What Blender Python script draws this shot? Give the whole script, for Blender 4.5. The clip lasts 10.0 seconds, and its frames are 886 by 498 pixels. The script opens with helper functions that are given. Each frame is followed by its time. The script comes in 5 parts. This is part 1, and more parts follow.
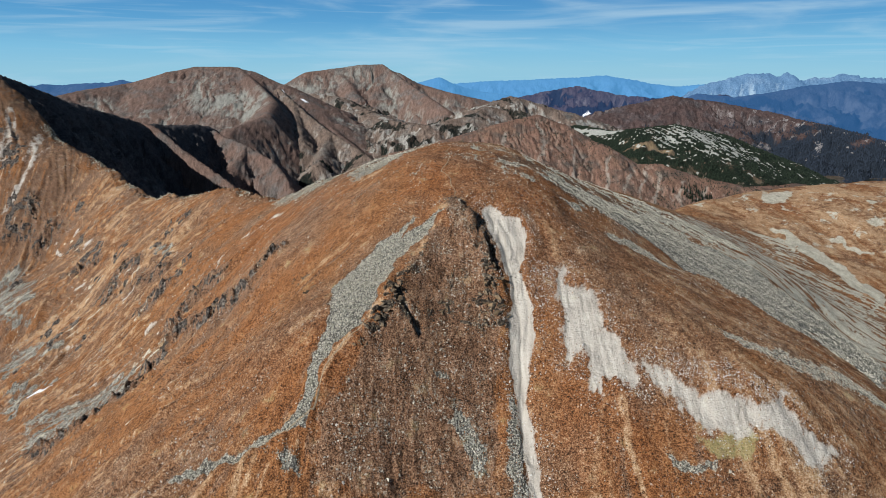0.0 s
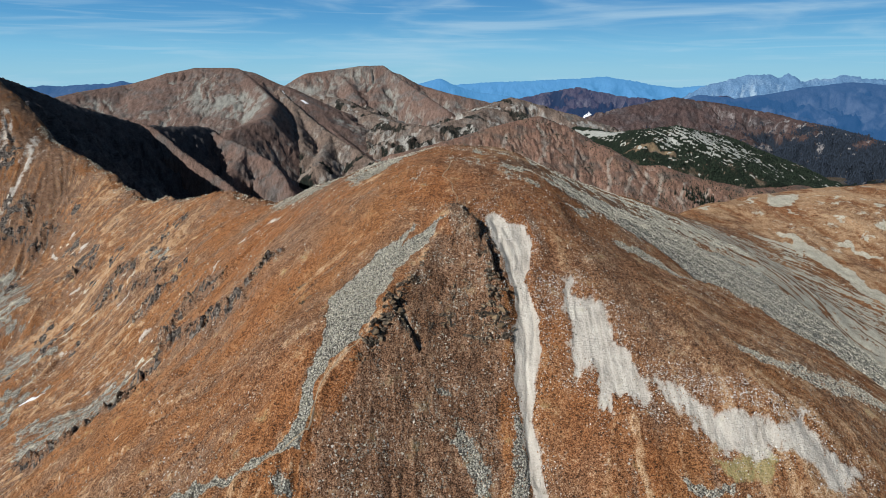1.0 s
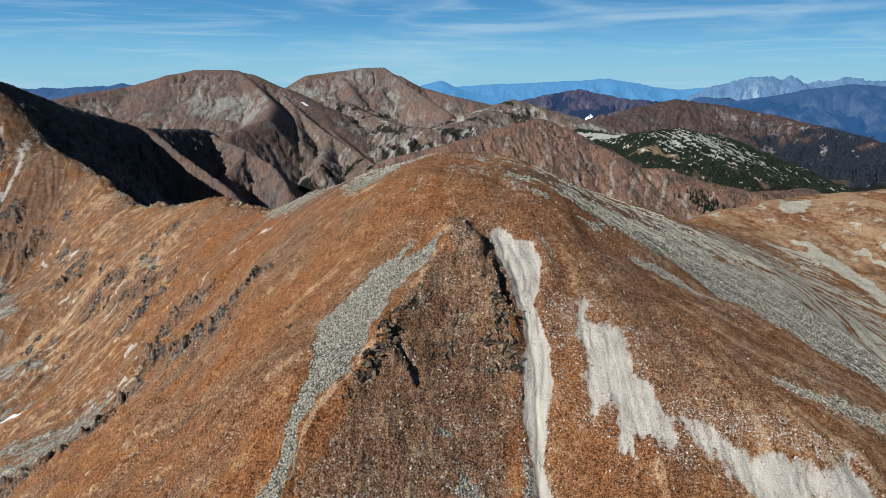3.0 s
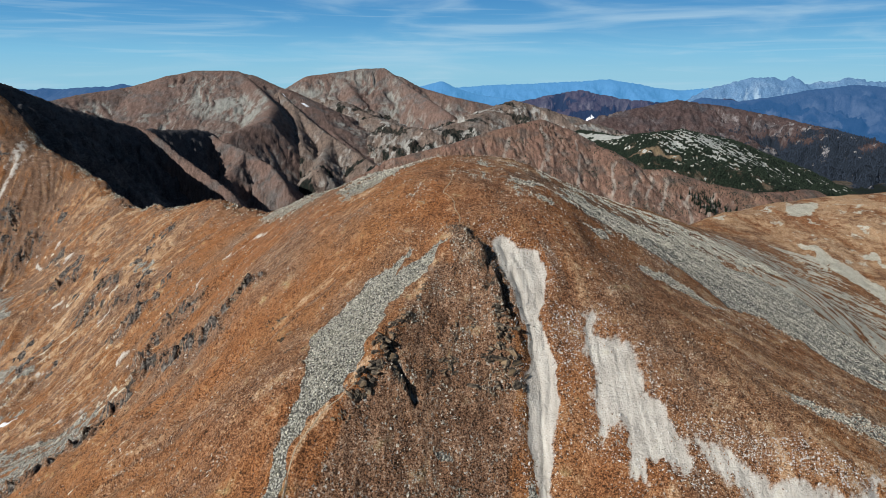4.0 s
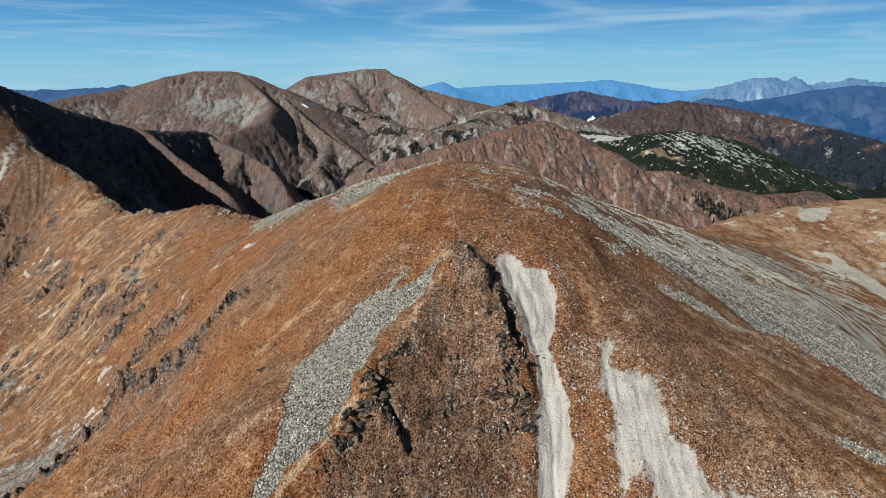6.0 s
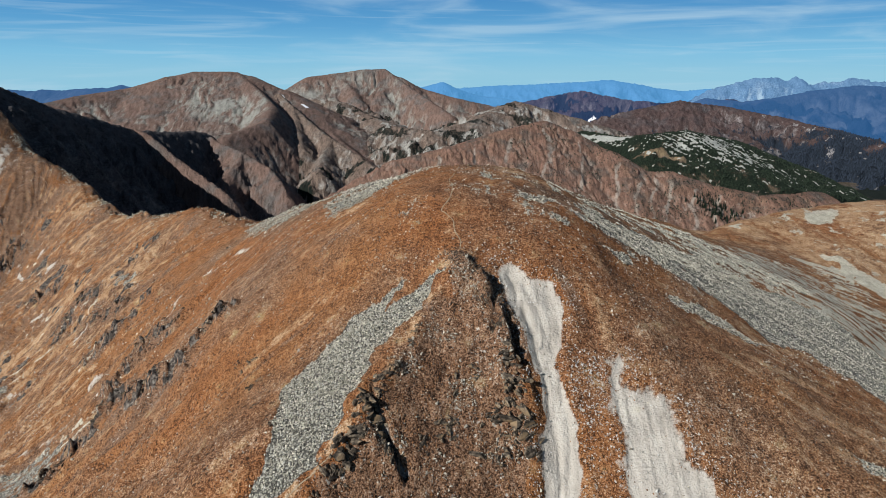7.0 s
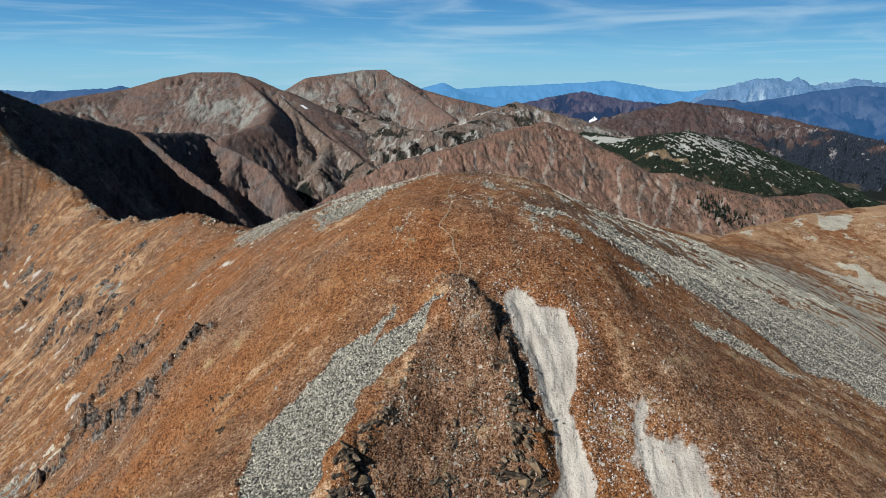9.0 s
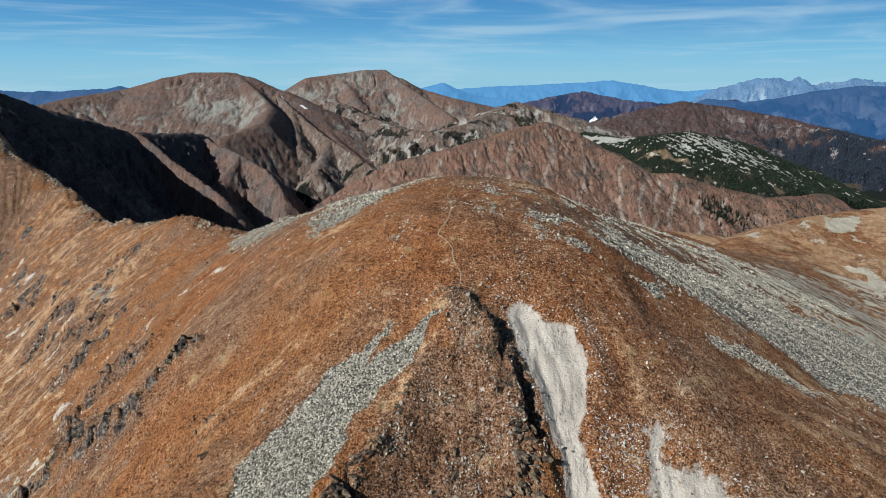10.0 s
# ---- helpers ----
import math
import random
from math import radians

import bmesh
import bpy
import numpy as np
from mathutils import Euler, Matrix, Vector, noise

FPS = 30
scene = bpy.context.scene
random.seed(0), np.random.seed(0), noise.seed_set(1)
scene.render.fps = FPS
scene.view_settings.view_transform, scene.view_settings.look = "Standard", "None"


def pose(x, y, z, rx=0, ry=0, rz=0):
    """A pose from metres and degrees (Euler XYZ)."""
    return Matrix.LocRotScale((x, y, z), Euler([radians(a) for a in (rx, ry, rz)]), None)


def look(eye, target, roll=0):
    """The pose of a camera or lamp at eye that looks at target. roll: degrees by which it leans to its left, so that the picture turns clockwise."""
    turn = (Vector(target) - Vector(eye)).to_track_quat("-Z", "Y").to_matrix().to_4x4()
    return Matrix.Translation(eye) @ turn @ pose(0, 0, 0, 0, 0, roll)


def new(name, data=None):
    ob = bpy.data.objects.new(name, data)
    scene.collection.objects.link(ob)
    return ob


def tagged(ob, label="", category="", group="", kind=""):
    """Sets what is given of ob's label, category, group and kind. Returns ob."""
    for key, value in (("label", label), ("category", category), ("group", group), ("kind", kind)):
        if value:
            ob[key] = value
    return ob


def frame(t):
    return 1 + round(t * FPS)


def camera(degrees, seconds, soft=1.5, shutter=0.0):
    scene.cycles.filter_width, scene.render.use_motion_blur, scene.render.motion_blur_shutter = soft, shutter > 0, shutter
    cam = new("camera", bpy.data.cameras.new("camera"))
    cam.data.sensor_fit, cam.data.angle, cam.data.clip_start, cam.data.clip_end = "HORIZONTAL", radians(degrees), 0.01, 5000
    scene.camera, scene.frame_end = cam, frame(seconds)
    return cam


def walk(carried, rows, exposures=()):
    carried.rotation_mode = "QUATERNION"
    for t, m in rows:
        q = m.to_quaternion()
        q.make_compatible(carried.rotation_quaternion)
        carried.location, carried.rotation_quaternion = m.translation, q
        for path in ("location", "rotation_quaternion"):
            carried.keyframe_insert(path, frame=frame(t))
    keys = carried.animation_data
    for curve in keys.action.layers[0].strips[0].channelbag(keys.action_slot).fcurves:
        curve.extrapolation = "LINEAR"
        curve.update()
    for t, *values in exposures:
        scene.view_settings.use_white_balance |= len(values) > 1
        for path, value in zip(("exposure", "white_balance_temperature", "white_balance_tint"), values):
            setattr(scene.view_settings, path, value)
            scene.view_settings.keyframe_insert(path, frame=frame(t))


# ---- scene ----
cam = camera(72.0, 10.0, soft=0.55)
# t, x, y, z, pitch, roll, yaw
ROWS = [
    (0.0, 0.00, 0.00, 400.00, -16.40, -0.05, -0.00),
    (0.5, -0.16, 3.74, 399.97, -16.36, -0.03, 0.03),
    (1.0, -0.34, 7.62, 400.05, -16.30, -0.05, 0.04),
    (1.5, -0.34, 11.56, 400.02, -16.26, -0.07, 0.05),
    (2.0, -0.28, 15.62, 400.04, -16.20, -0.07, 0.09),
    (2.5, -0.26, 19.65, 399.98, -16.16, -0.04, 0.12),
    (4.0, -0.08, 31.78, 399.82, -16.06, -0.04, 0.21),
    (4.5, 0.04, 35.78, 399.72, -16.04, -0.03, 0.23),
    (5.0, 0.18, 39.79, 399.68, -16.00, -0.00, 0.25),
    (5.5, 0.29, 43.75, 399.65, -16.01, 0.00, 0.26),
    (7.0, 0.64, 55.74, 399.56, -15.99, 0.03, 0.32),
    (7.5, 0.71, 59.75, 399.53, -15.99, 0.05, 0.33),
    (8.0, 0.84, 63.78, 399.51, -15.96, 0.04, 0.34),
    (8.5, 0.97, 67.75, 399.44, -15.95, 0.03, 0.35),
    (9.0, 1.08, 71.89, 399.35, -15.93, 0.04, 0.35),
    (9.5, 1.18, 75.92, 399.16, -15.93, 0.08, 0.35),
    (10.0, 1.26, 79.99, 399.10, -15.93, 0.09, 0.36),
]
walk(cam, [(t, pose(x, y, z, 90 + p, r, w)) for t, x, y, z, p, r, w in ROWS])

# ---- light ----
scene.view_settings.exposure = 0.57
SUN_AZ, SUN_EL = 230.0, 34.5        # degrees clockwise from +y, and above the horizon
to_sun = Vector((math.sin(radians(SUN_AZ)) * math.cos(radians(SUN_EL)), math.cos(radians(SUN_AZ)) * math.cos(radians(SUN_EL)), math.sin(radians(SUN_EL))))
sun_data = bpy.data.lights.new("sun", "SUN")
sun_data.energy, sun_data.angle, sun_data.color = 5.0, radians(0.53), (0.965, 0.955, 0.93)
sun = new("sun", sun_data)
sun.matrix_world = look(to_sun * 500, (0, 0, 0))


def sky_world():
    w = bpy.data.worlds.new("sky")
    scene.world = w
    w.use_nodes = True
    nt = w.node_tree
    nt.nodes.clear()
    out = nt.nodes.new("ShaderNodeOutputWorld")
    bg = nt.nodes.new("ShaderNodeBackground")
    bg.inputs["Strength"].default_value = 0.058
    sky = nt.nodes.new("ShaderNodeTexSky")
    sky.sky_type, sky.sun_disc = "NISHITA", False
    sky.sun_elevation, sky.sun_rotation = radians(SUN_EL), radians(SUN_AZ)
    sky.altitude, sky.air_density, sky.dust_density, sky.ozone_density = 2300, 1.0, 0.3, 3.0
    nt.links.new(sky.outputs[0], bg.inputs["Color"])
    # clear autumn air: pale cyan at the horizon, deep blue above
    tc = nt.nodes.new("ShaderNodeTexCoord")
    sep = nt.nodes.new("ShaderNodeSeparateXYZ")
    nt.links.new(tc.outputs["Generated"], sep.inputs[0])
    rp = nt.nodes.new("ShaderNodeValToRGB")
    el = rp.color_ramp.elements
    for k in range(3):
        el.new(0.5)
    for e, (p, c) in zip(el, ((0.0, (0.275, 0.56, 0.73)), (0.030, (0.205, 0.51, 0.74)), (0.070, (0.105, 0.355, 0.64)), (0.125, (0.052, 0.235, 0.53)), (0.20, (0.012, 0.046, 0.13)))):
        e.position, e.color = p, (*c, 1)
    nt.links.new(sep.outputs["Z"], rp.inputs[0])
    # thin cirrus veils, drawn out sideways
    veil = None
    for scale, turn, size, lo, hi, much in (((1.5, 1.5, 13.0), 4, 1.6, 0.45, 0.70, 0.50), ((2.2, 2.2, 55.0), -5, 2.1, 0.52, 0.76, 0.26)):
        mp = nt.nodes.new("ShaderNodeMapping")
        mp.inputs["Scale"].default_value = scale
        mp.inputs["Rotation"].default_value = (radians(turn), radians(turn), radians(20))
        nt.links.new(tc.outputs["Generated"], mp.inputs["Vector"])
        nz = nt.nodes.new("ShaderNodeTexNoise")
        nz.inputs["Scale"].default_value, nz.inputs["Detail"].default_value, nz.inputs["Roughness"].default_value, nz.inputs["Distortion"].default_value = size, 6, 0.52, 0.8
        nt.links.new(mp.outputs[0], nz.inputs["Vector"])
        mr = nt.nodes.new("ShaderNodeMapRange")
        mr.interpolation_type = "SMOOTHSTEP"
        mr.inputs["From Min"].default_value, mr.inputs["From Max"].default_value, mr.inputs["To Max"].default_value = lo, hi, much
        nt.links.new(nz.outputs["Fac"], mr.inputs["Value"])
        mx = nt.nodes.new("ShaderNodeMix")
        mx.data_type = "RGBA"
        mx.inputs[7].default_value = (0.50, 0.68, 0.80, 1)
        nt.links.new(mr.outputs[0], mx.inputs[0])
        nt.links.new(veil or rp.outputs[0], mx.inputs[6])
        veil = mx.outputs[2]
    bg2 = nt.nodes.new("ShaderNodeBackground")
    nt.links.new(veil, bg2.inputs["Color"])
    bg2.inputs["Strength"].default_value = 0.68
    both = nt.nodes.new("ShaderNodeMixShader")
    both.inputs[0].default_value = 0.97
    nt.links.new(bg.outputs[0], both.inputs[1])
    nt.links.new(bg2.outputs[0], both.inputs[2])
    nt.links.new(both.outputs[0], out.inputs["Surface"])


sky_world()

# ---- materials ----


REFLECT = 0.71  # how much the dry autumn ground gives back, against the colours below


class Nodes:
    """Short names for the nodes of one material."""

    def __init__(self, name):
        self.mat = bpy.data.materials.new(name)
        self.mat.use_nodes = True
        self.t = self.mat.node_tree
        self.bsdf = self.t.nodes["Principled BSDF"]
        self.place = self.t.nodes.new("ShaderNodeTexCoord").outputs["Object"]

    def set(self, socket, v):
        if isinstance(v, (int, float)):
            socket.default_value = v
        elif isinstance(v, tuple):
            socket.default_value = (*v, 1) if len(v) == 3 and len(socket.default_value) == 4 else v
        else:
            self.t.links.new(v, socket)

    def math(self, op, a, b=0.0, c=None, clamp=False):
        n = self.t.nodes.new("ShaderNodeMath")
        n.operation, n.use_clamp = op, clamp
        self.set(n.inputs[0], a)
        self.set(n.inputs[1], b)
        if c is not None:
            self.set(n.inputs[2], c)
        return n.outputs[0]

    def stretch(self, scale, turn=0.0):
        n = self.t.nodes.new("ShaderNodeMapping")
        n.inputs["Scale"].default_value = scale
        n.inputs["Rotation"].default_value = (0, 0, radians(turn))
        self.t.links.new(self.place, n.inputs["Vector"])
        return n.outputs[0]

    def noise(self, size, detail=4, rough=0.55, warp=0.0, at=None):
        n = self.t.nodes.new("ShaderNodeTexNoise")
        n.inputs["Scale"].default_value, n.inputs["Detail"].default_value = 1.0 / size, detail
        n.inputs["Roughness"].default_value, n.inputs["Distortion"].default_value = rough, warp
        self.t.links.new(at or self.place, n.inputs["Vector"])
        return n.outputs["Fac"]

    def bent(self, size, much):
        """Places pushed about by a noise, so that cells lose their round shape."""
        n = self.t.nodes.new("ShaderNodeTexNoise")
        n.inputs["Scale"].default_value, n.inputs["Detail"].default_value = 1.0 / size, 2
        self.t.links.new(self.place, n.inputs["Vector"])
        m = self.t.nodes.new("ShaderNodeVectorMath")
        m.operation = "MULTIPLY_ADD"
        self.t.links.new(n.outputs["Color"], m.inputs[0])
        m.inputs[1].default_value = (much, much, much)
        self.t.links.new(self.place, m.inputs[2])
        return m.outputs[0]

    def cells(self, size, out="Color", feature="F1", rand=1.0, at=None):
        n = self.t.nodes.new("ShaderNodeTexVoronoi")
        n.feature = feature
        n.inputs["Scale"].default_value, n.inputs["Randomness"].default_value = 1.0 / size, rand
        self.t.links.new(at or self.place, n.inputs["Vector"])
        return n.outputs[out]

    def step(self, v, a, b, lo=0.0, hi=1.0):
        n = self.t.nodes.new("ShaderNodeMapRange")
        n.interpolation_type = "SMOOTHSTEP"
        self.set(n.inputs["Value"], v)
        for k, x in (("From Min", a), ("From Max", b), ("To Min", lo), ("To Max", hi)):
            n.inputs[k].default_value = x
        return n.outputs[0]

    def mix(self, f, a, b, how="MIX"):
        n = self.t.nodes.new("ShaderNodeMix")
        n.data_type, n.blend_type = "RGBA", how
        self.set(n.inputs[0], f)
        self.set(n.inputs[6], a)
        self.set(n.inputs[7], b)
        return n.outputs[2]

    def ramp(self, v, *stops):
        n = self.t.nodes.new("ShaderNodeValToRGB")
        e = n.color_ramp.elements
        while len(e) < len(stops):
            e.new(0.5)
        for el, (p, c) in zip(e, stops):
            el.position, el.color = p, (*c, 1)
        self.set(n.inputs[0], v)
        return n.outputs[0]

    def cover(self, key):
        n = self.t.nodes.new("ShaderNodeAttribute")
        n.attribute_name = key
        s = self.t.nodes.new("ShaderNodeSeparateColor")
        self.t.links.new(n.outputs["Color"], s.inputs[0])
        return s.outputs[0], s.outputs[1], s.outputs[2], n.outputs["Alpha"]

    def broken(self, mask, grain, much=0.6, soft=0.12):
        """A share of cover, broken up along its border by a grain."""
        v = self.math("MULTIPLY_ADD", self.math("SUBTRACT", grain, 0.5), much, mask)
        return self.step(v, 0.5 - soft, 0.5 + soft)

    def finish(self, colour, rough=0.92, bump=None, depth=0.3, strength=0.8, glow=None):
        self.set(self.bsdf.inputs["Base Color"], self.mix(1.0, colour, (REFLECT, REFLECT, REFLECT), "MULTIPLY"))
        self.set(self.bsdf.inputs["Roughness"], rough)
        self.bsdf.inputs["Specular IOR Level"].default_value = 0.12
        # emission serves only the far ranges, as painted haze
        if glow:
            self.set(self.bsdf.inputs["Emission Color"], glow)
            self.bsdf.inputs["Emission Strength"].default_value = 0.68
        if bump is not None:
            n = self.t.nodes.new("ShaderNodeBump")
            n.inputs["Strength"].default_value, n.inputs["Distance"].default_value = strength, depth
            self.t.links.new(bump, n.inputs["Height"])
            self.t.links.new(n.outputs[0], self.bsdf.inputs["Normal"])
        return self.mat


def near_ground_material():
    n = Nodes("mountain_grass_and_scree")
    scree, scar, heath, tan = n.cover("cover")
    streak, lichen, rock, ruddy = n.cover("cover2")
    broad, mid, tuft, fine, speck = n.noise(34, 5), n.noise(5.5, 5, 0.6), n.noise(1.0, 4, 0.65), n.noise(0.34, 3, 0.7), n.noise(0.20, 2, 0.6)
    v = n.math("MULTIPLY_ADD", n.math("SUBTRACT", tuft, 0.5), 1.0, n.math("MULTIPLY_ADD", n.math("SUBTRACT", fine, 0.5), 2.2, n.math("MULTIPLY_ADD", n.math("SUBTRACT", mid, 0.5), 0.65, n.math("MULTIPLY_ADD", n.math("SUBTRACT", speck, 0.5), 1.0, 0.5))))
    grass = n.ramp(v, (0.12, (0.040, 0.019, 0.009)), (0.36, (0.155, 0.065, 0.026)), (0.58, (0.320, 0.140, 0.053)), (0.80, (0.39, 0.195, 0.085)), (0.99, (0.48, 0.34, 0.205)))
    dull = n.ramp(v, (0.12, (0.026, 0.016, 0.010)), (0.36, (0.115, 0.062, 0.036)), (0.56, (0.205, 0.118, 0.070)), (0.74, (0.34, 0.24, 0.16)), (0.92, (0.58, 0.50, 0.40)))
    colour = n.mix(n.step(broad, 0.40, 0.68, 0.0, 0.8), grass, dull)
    colour = n.mix(n.math("MULTIPLY", ruddy, 0.6), colour, n.mix(1.0, colour, (1.0, 0.82, 0.70), "MULTIPLY"))
    # dry straw along the crest and on worn turf
    straw = n.ramp(v, (0.10, (0.16, 0.080, 0.036)), (0.40, (0.36, 0.205, 0.104)), (0.62, (0.49, 0.310, 0.175)), (0.92, (0.64, 0.50, 0.35)))
    colour = n.mix(n.broken(tan, n.math("MULTIPLY_ADD", tuft, 0.4, n.math("MULTIPLY", mid, 0.6)), 0.9, 0.20), colour, straw)
    brown = n.ramp(v, (0.16, (0.014, 0.009, 0.006)), (0.38, (0.110, 0.055, 0.029)), (0.56, (0.245, 0.132, 0.075)), (0.76, (0.31, 0.185, 0.115)), (0.95, (0.46, 0.35, 0.25)))
    colour = n.mix(n.broken(heath, n.math("MULTIPLY_ADD", tuft, 0.4, n.math("MULTIPLY", mid, 0.6)), 0.9, 0.18), colour, brown)
    # single stones in the turf
    crooked = n.bent(0.42, 1.0)
    for size, lo, hi, white in ((1.15, 0.49, 0.64, 0.58), (0.58, 0.51, 0.67, 0.54)):
        pebble, shade = n.cells(size, "Distance", at=crooked), n.cells(size, "Color", at=crooked)
        few = n.math("MULTIPLY", n.step(pebble, 0.25, 0.17), n.step(n.math("MULTIPLY_ADD", heath, 0.10, n.noise(22 * size, 5, 0.65)), lo, hi))
        few = n.math("MULTIPLY", few, n.step(shade, 0.30, 0.40))
        colour = n.mix(few, colour, n.mix(1.0, (white, 0.95 * white, 0.84 * white), n.ramp(shade, (0.3, (0.4, 0.4, 0.4)), (0.8, (1, 1, 1))), "MULTIPLY"))
    # dark spots between tufts: heather cushions, and the hollows' shade put into colour
    spot, kind = n.cells(1.2, "Distance", at=crooked), n.cells(1.2, "Color", at=crooked)
    colour = n.mix(n.math("MULTIPLY", n.step(spot, 0.27, 0.15), n.step(kind, 0.38, 0.55, 0.0, 0.9)), colour, (0.026, 0.015, 0.009))
    # coarse blocks
    c1, d1 = n.cells(0.50, "Color"), n.cells(0.50, "Distance")
    block = n.mix(n.step(d1, 0.30, 0.60), n.ramp(c1, (0.1, (0.25, 0.24, 0.205)), (0.5, (0.44, 0.43, 0.37)), (0.9, (0.62, 0.60, 0.52))), (0.09, 0.085, 0.075))
    colour = n.mix(n.broken(scree, n.math("MULTIPLY_ADD", tuft, 0.5, n.math("MULTIPLY", mid, 0.5)), 1.2, 0.08), colour, block)
    # fine pale rubble, drawn out down the slope
    wash = n.noise(1.0, 5, 0.6, 0.3, n.stretch((0.9, 0.07, 0.11), -4))
    pale = n.ramp(n.math("MULTIPLY_ADD", wash, 0.55, n.math("MULTIPLY_ADD", n.math("SUBTRACT", fine, 0.5), 0.22, n.math("MULTIPLY", mid, 0.45))), (0.28, (0.31, 0.275, 0.23)), (0.46, (0.48, 0.435, 0.375)), (0.62, (0.61, 0.565, 0.495)), (0.8, (0.71, 0.665, 0.595)))
    colour = n.mix(n.broken(scar, n.math("MULTIPLY_ADD", mid, 0.45, n.math("MULTIPLY_ADD", tuft, 0.35, n.math("MULTIPLY", fine, 0.2))), 2.2, 0.20), colour, pale)
    gravel = n.ramp(v, (0.12, (0.21, 0.185, 0.135)), (0.38, (0.42, 0.385, 0.30)), (0.60, (0.57, 0.53, 0.425)), (0.86, (0.72, 0.68, 0.56)))
    colour = n.mix(n.broken(streak, n.math("MULTIPLY_ADD", tuft, 0.5, n.math("MULTIPLY", mid, 0.5)), 1.3, 0.14), colour, gravel)
    colour = n.mix(n.math("MULTIPLY", n.broken(lichen, mid, 2.2, 0.3), 0.6), colour, n.mix(tuft, (0.26, 0.24, 0.09), (0.48, 0.44, 0.22)))
    crag = n.ramp(n.noise(1.6, 6, 0.68, 0.5), (0.40, (0.010, 0.009, 0.009)), (0.50, (0.075, 0.062, 0.053)), (0.60, (0.20, 0.175, 0.15)), (0.72, (0.44, 0.40, 0.35)))
    colour = n.mix(n.broken(rock, mid, 1.0, 0.12), colour, crag)
    bump = n.math("MULTIPLY_ADD", tuft, 1.0, n.math("MULTIPLY_ADD", fine, 0.62, n.math("MULTIPLY", mid, 1.0)))
    bump = n.math("MULTIPLY_ADD", n.math("MULTIPLY", scree, n.math("SUBTRACT", 0.6, d1)), 0.9, bump)
    return n.finish(colour, 0.95, bump, 0.60, 0.9)


def far_ground_material(name, grass, bare, scree, pine, grain=14.0, glow=None, contrast=1.0):
    """Bare mountain slopes far off: heath, rock, rubble in the gullies, dwarf pine."""
    n = Nodes(name)
    gully, wood, pale, meadow = n.cover("cover")
    big, mid, small = n.noise(grain * 9, 6, 0.6), n.noise(grain * 1.2, 6, 0.68, 0.2, n.stretch((1.0, 0.36, 0.36))), n.noise(grain * 0.35, 4, 0.7)
    v = n.math("MULTIPLY_ADD", n.math("SUBTRACT", mid, 0.5), 0.75 * contrast, n.math("MULTIPLY_ADD", n.math("SUBTRACT", small, 0.5), 0.95 * contrast, 0.5))
    lo = tuple(c * 0.45 for c in grass)
    hi = tuple(min(1, c * 1.5 + 0.01) for c in grass)
    colour = n.ramp(v, (0.32, lo), (0.5, grass), (0.70, hi))
    rocky = n.ramp(v, (0.30, tuple(c * 0.35 for c in bare)), (0.52, bare), (0.72, tuple(c * 1.7 for c in bare)))
    colour = n.mix(n.step(n.math("MULTIPLY_ADD", small, 0.35, big), 0.64, 0.86), colour, rocky)
    rubble = n.ramp(v, (0.32, tuple(c * 0.6 for c in scree)), (0.55, scree), (0.75, tuple(min(1, c * 1.25) for c in scree)))
    colour = n.mix(n.step(n.math("MULTIPLY_ADD", n.math("SUBTRACT", v, 0.5), 0.8, gully), 0.15, 0.85), colour, rubble)
    colour = n.mix(n.broken(meadow, v, 0.9, 0.2), colour, n.mix(small, (0.20, 0.135, 0.075), (0.34, 0.25, 0.15)))
    bush = n.ramp(small, (0.3, tuple(c * 0.3 for c in pine)), (0.6, pine), (0.8, tuple(c * 1.8 for c in pine)))
    colour = n.mix(n.broken(wood, v, 1.3, 0.1), colour, bush)
    colour = n.mix(n.broken(pale, v, 1.2, 0.12), colour, rubble)
    bump = n.math("MULTIPLY_ADD", mid, 1.0, n.math("MULTIPLY", small, 0.5))
    return n.finish(colour, 0.95, bump, grain * 0.8 * contrast, 1.0, glow)


# ---- noise and land forms ----


def perlin(x, y, seed=0):
    xi, yi = np.floor(x).astype(np.int64), np.floor(y).astype(np.int64)
    xf, yf = x - xi, y - yi

    def corner(i, j):
        h = (xi + i) * 374761393 + (yi + j) * 668265263 + seed * 1442695041
        h = (h ^ (h >> 13)) * 1274126177 & 0xFFFFFFFF
        a = ((h ^ (h >> 16)) & 0xFFFF) * (2 * np.pi / 65536)
        return np.cos(a) * (xf - i) + np.sin(a) * (yf - j)
    u, v = xf * xf * xf * (xf * (xf * 6 - 15) + 10), yf * yf * yf * (yf * (yf * 6 - 15) + 10)
    a, b = corner(0, 0), corner(0, 1)
    a += u * (corner(1, 0) - a)
    b += u * (corner(1, 1) - b)
    return 1.5 * (a + v * (b - a))


def fbm(x, y, octaves=5, seed=0, gain=0.5, ridged=False):
    s, amp, f = np.zeros_like(x), 1.0, 1.0
    for k in range(octaves):
        n = perlin(x * f + 17.3 * k, y * f - 9.1 * k, seed + k)
        s += amp * ((0.5 - 2 * np.abs(n)) if ridged else n)
        amp, f = amp * gain, f * 2.03
    return s


def smooth(a, b, x):
    t = np.clip((x - a) / (b - a), 0, 1)
    return t * t * (3 - 2 * t)


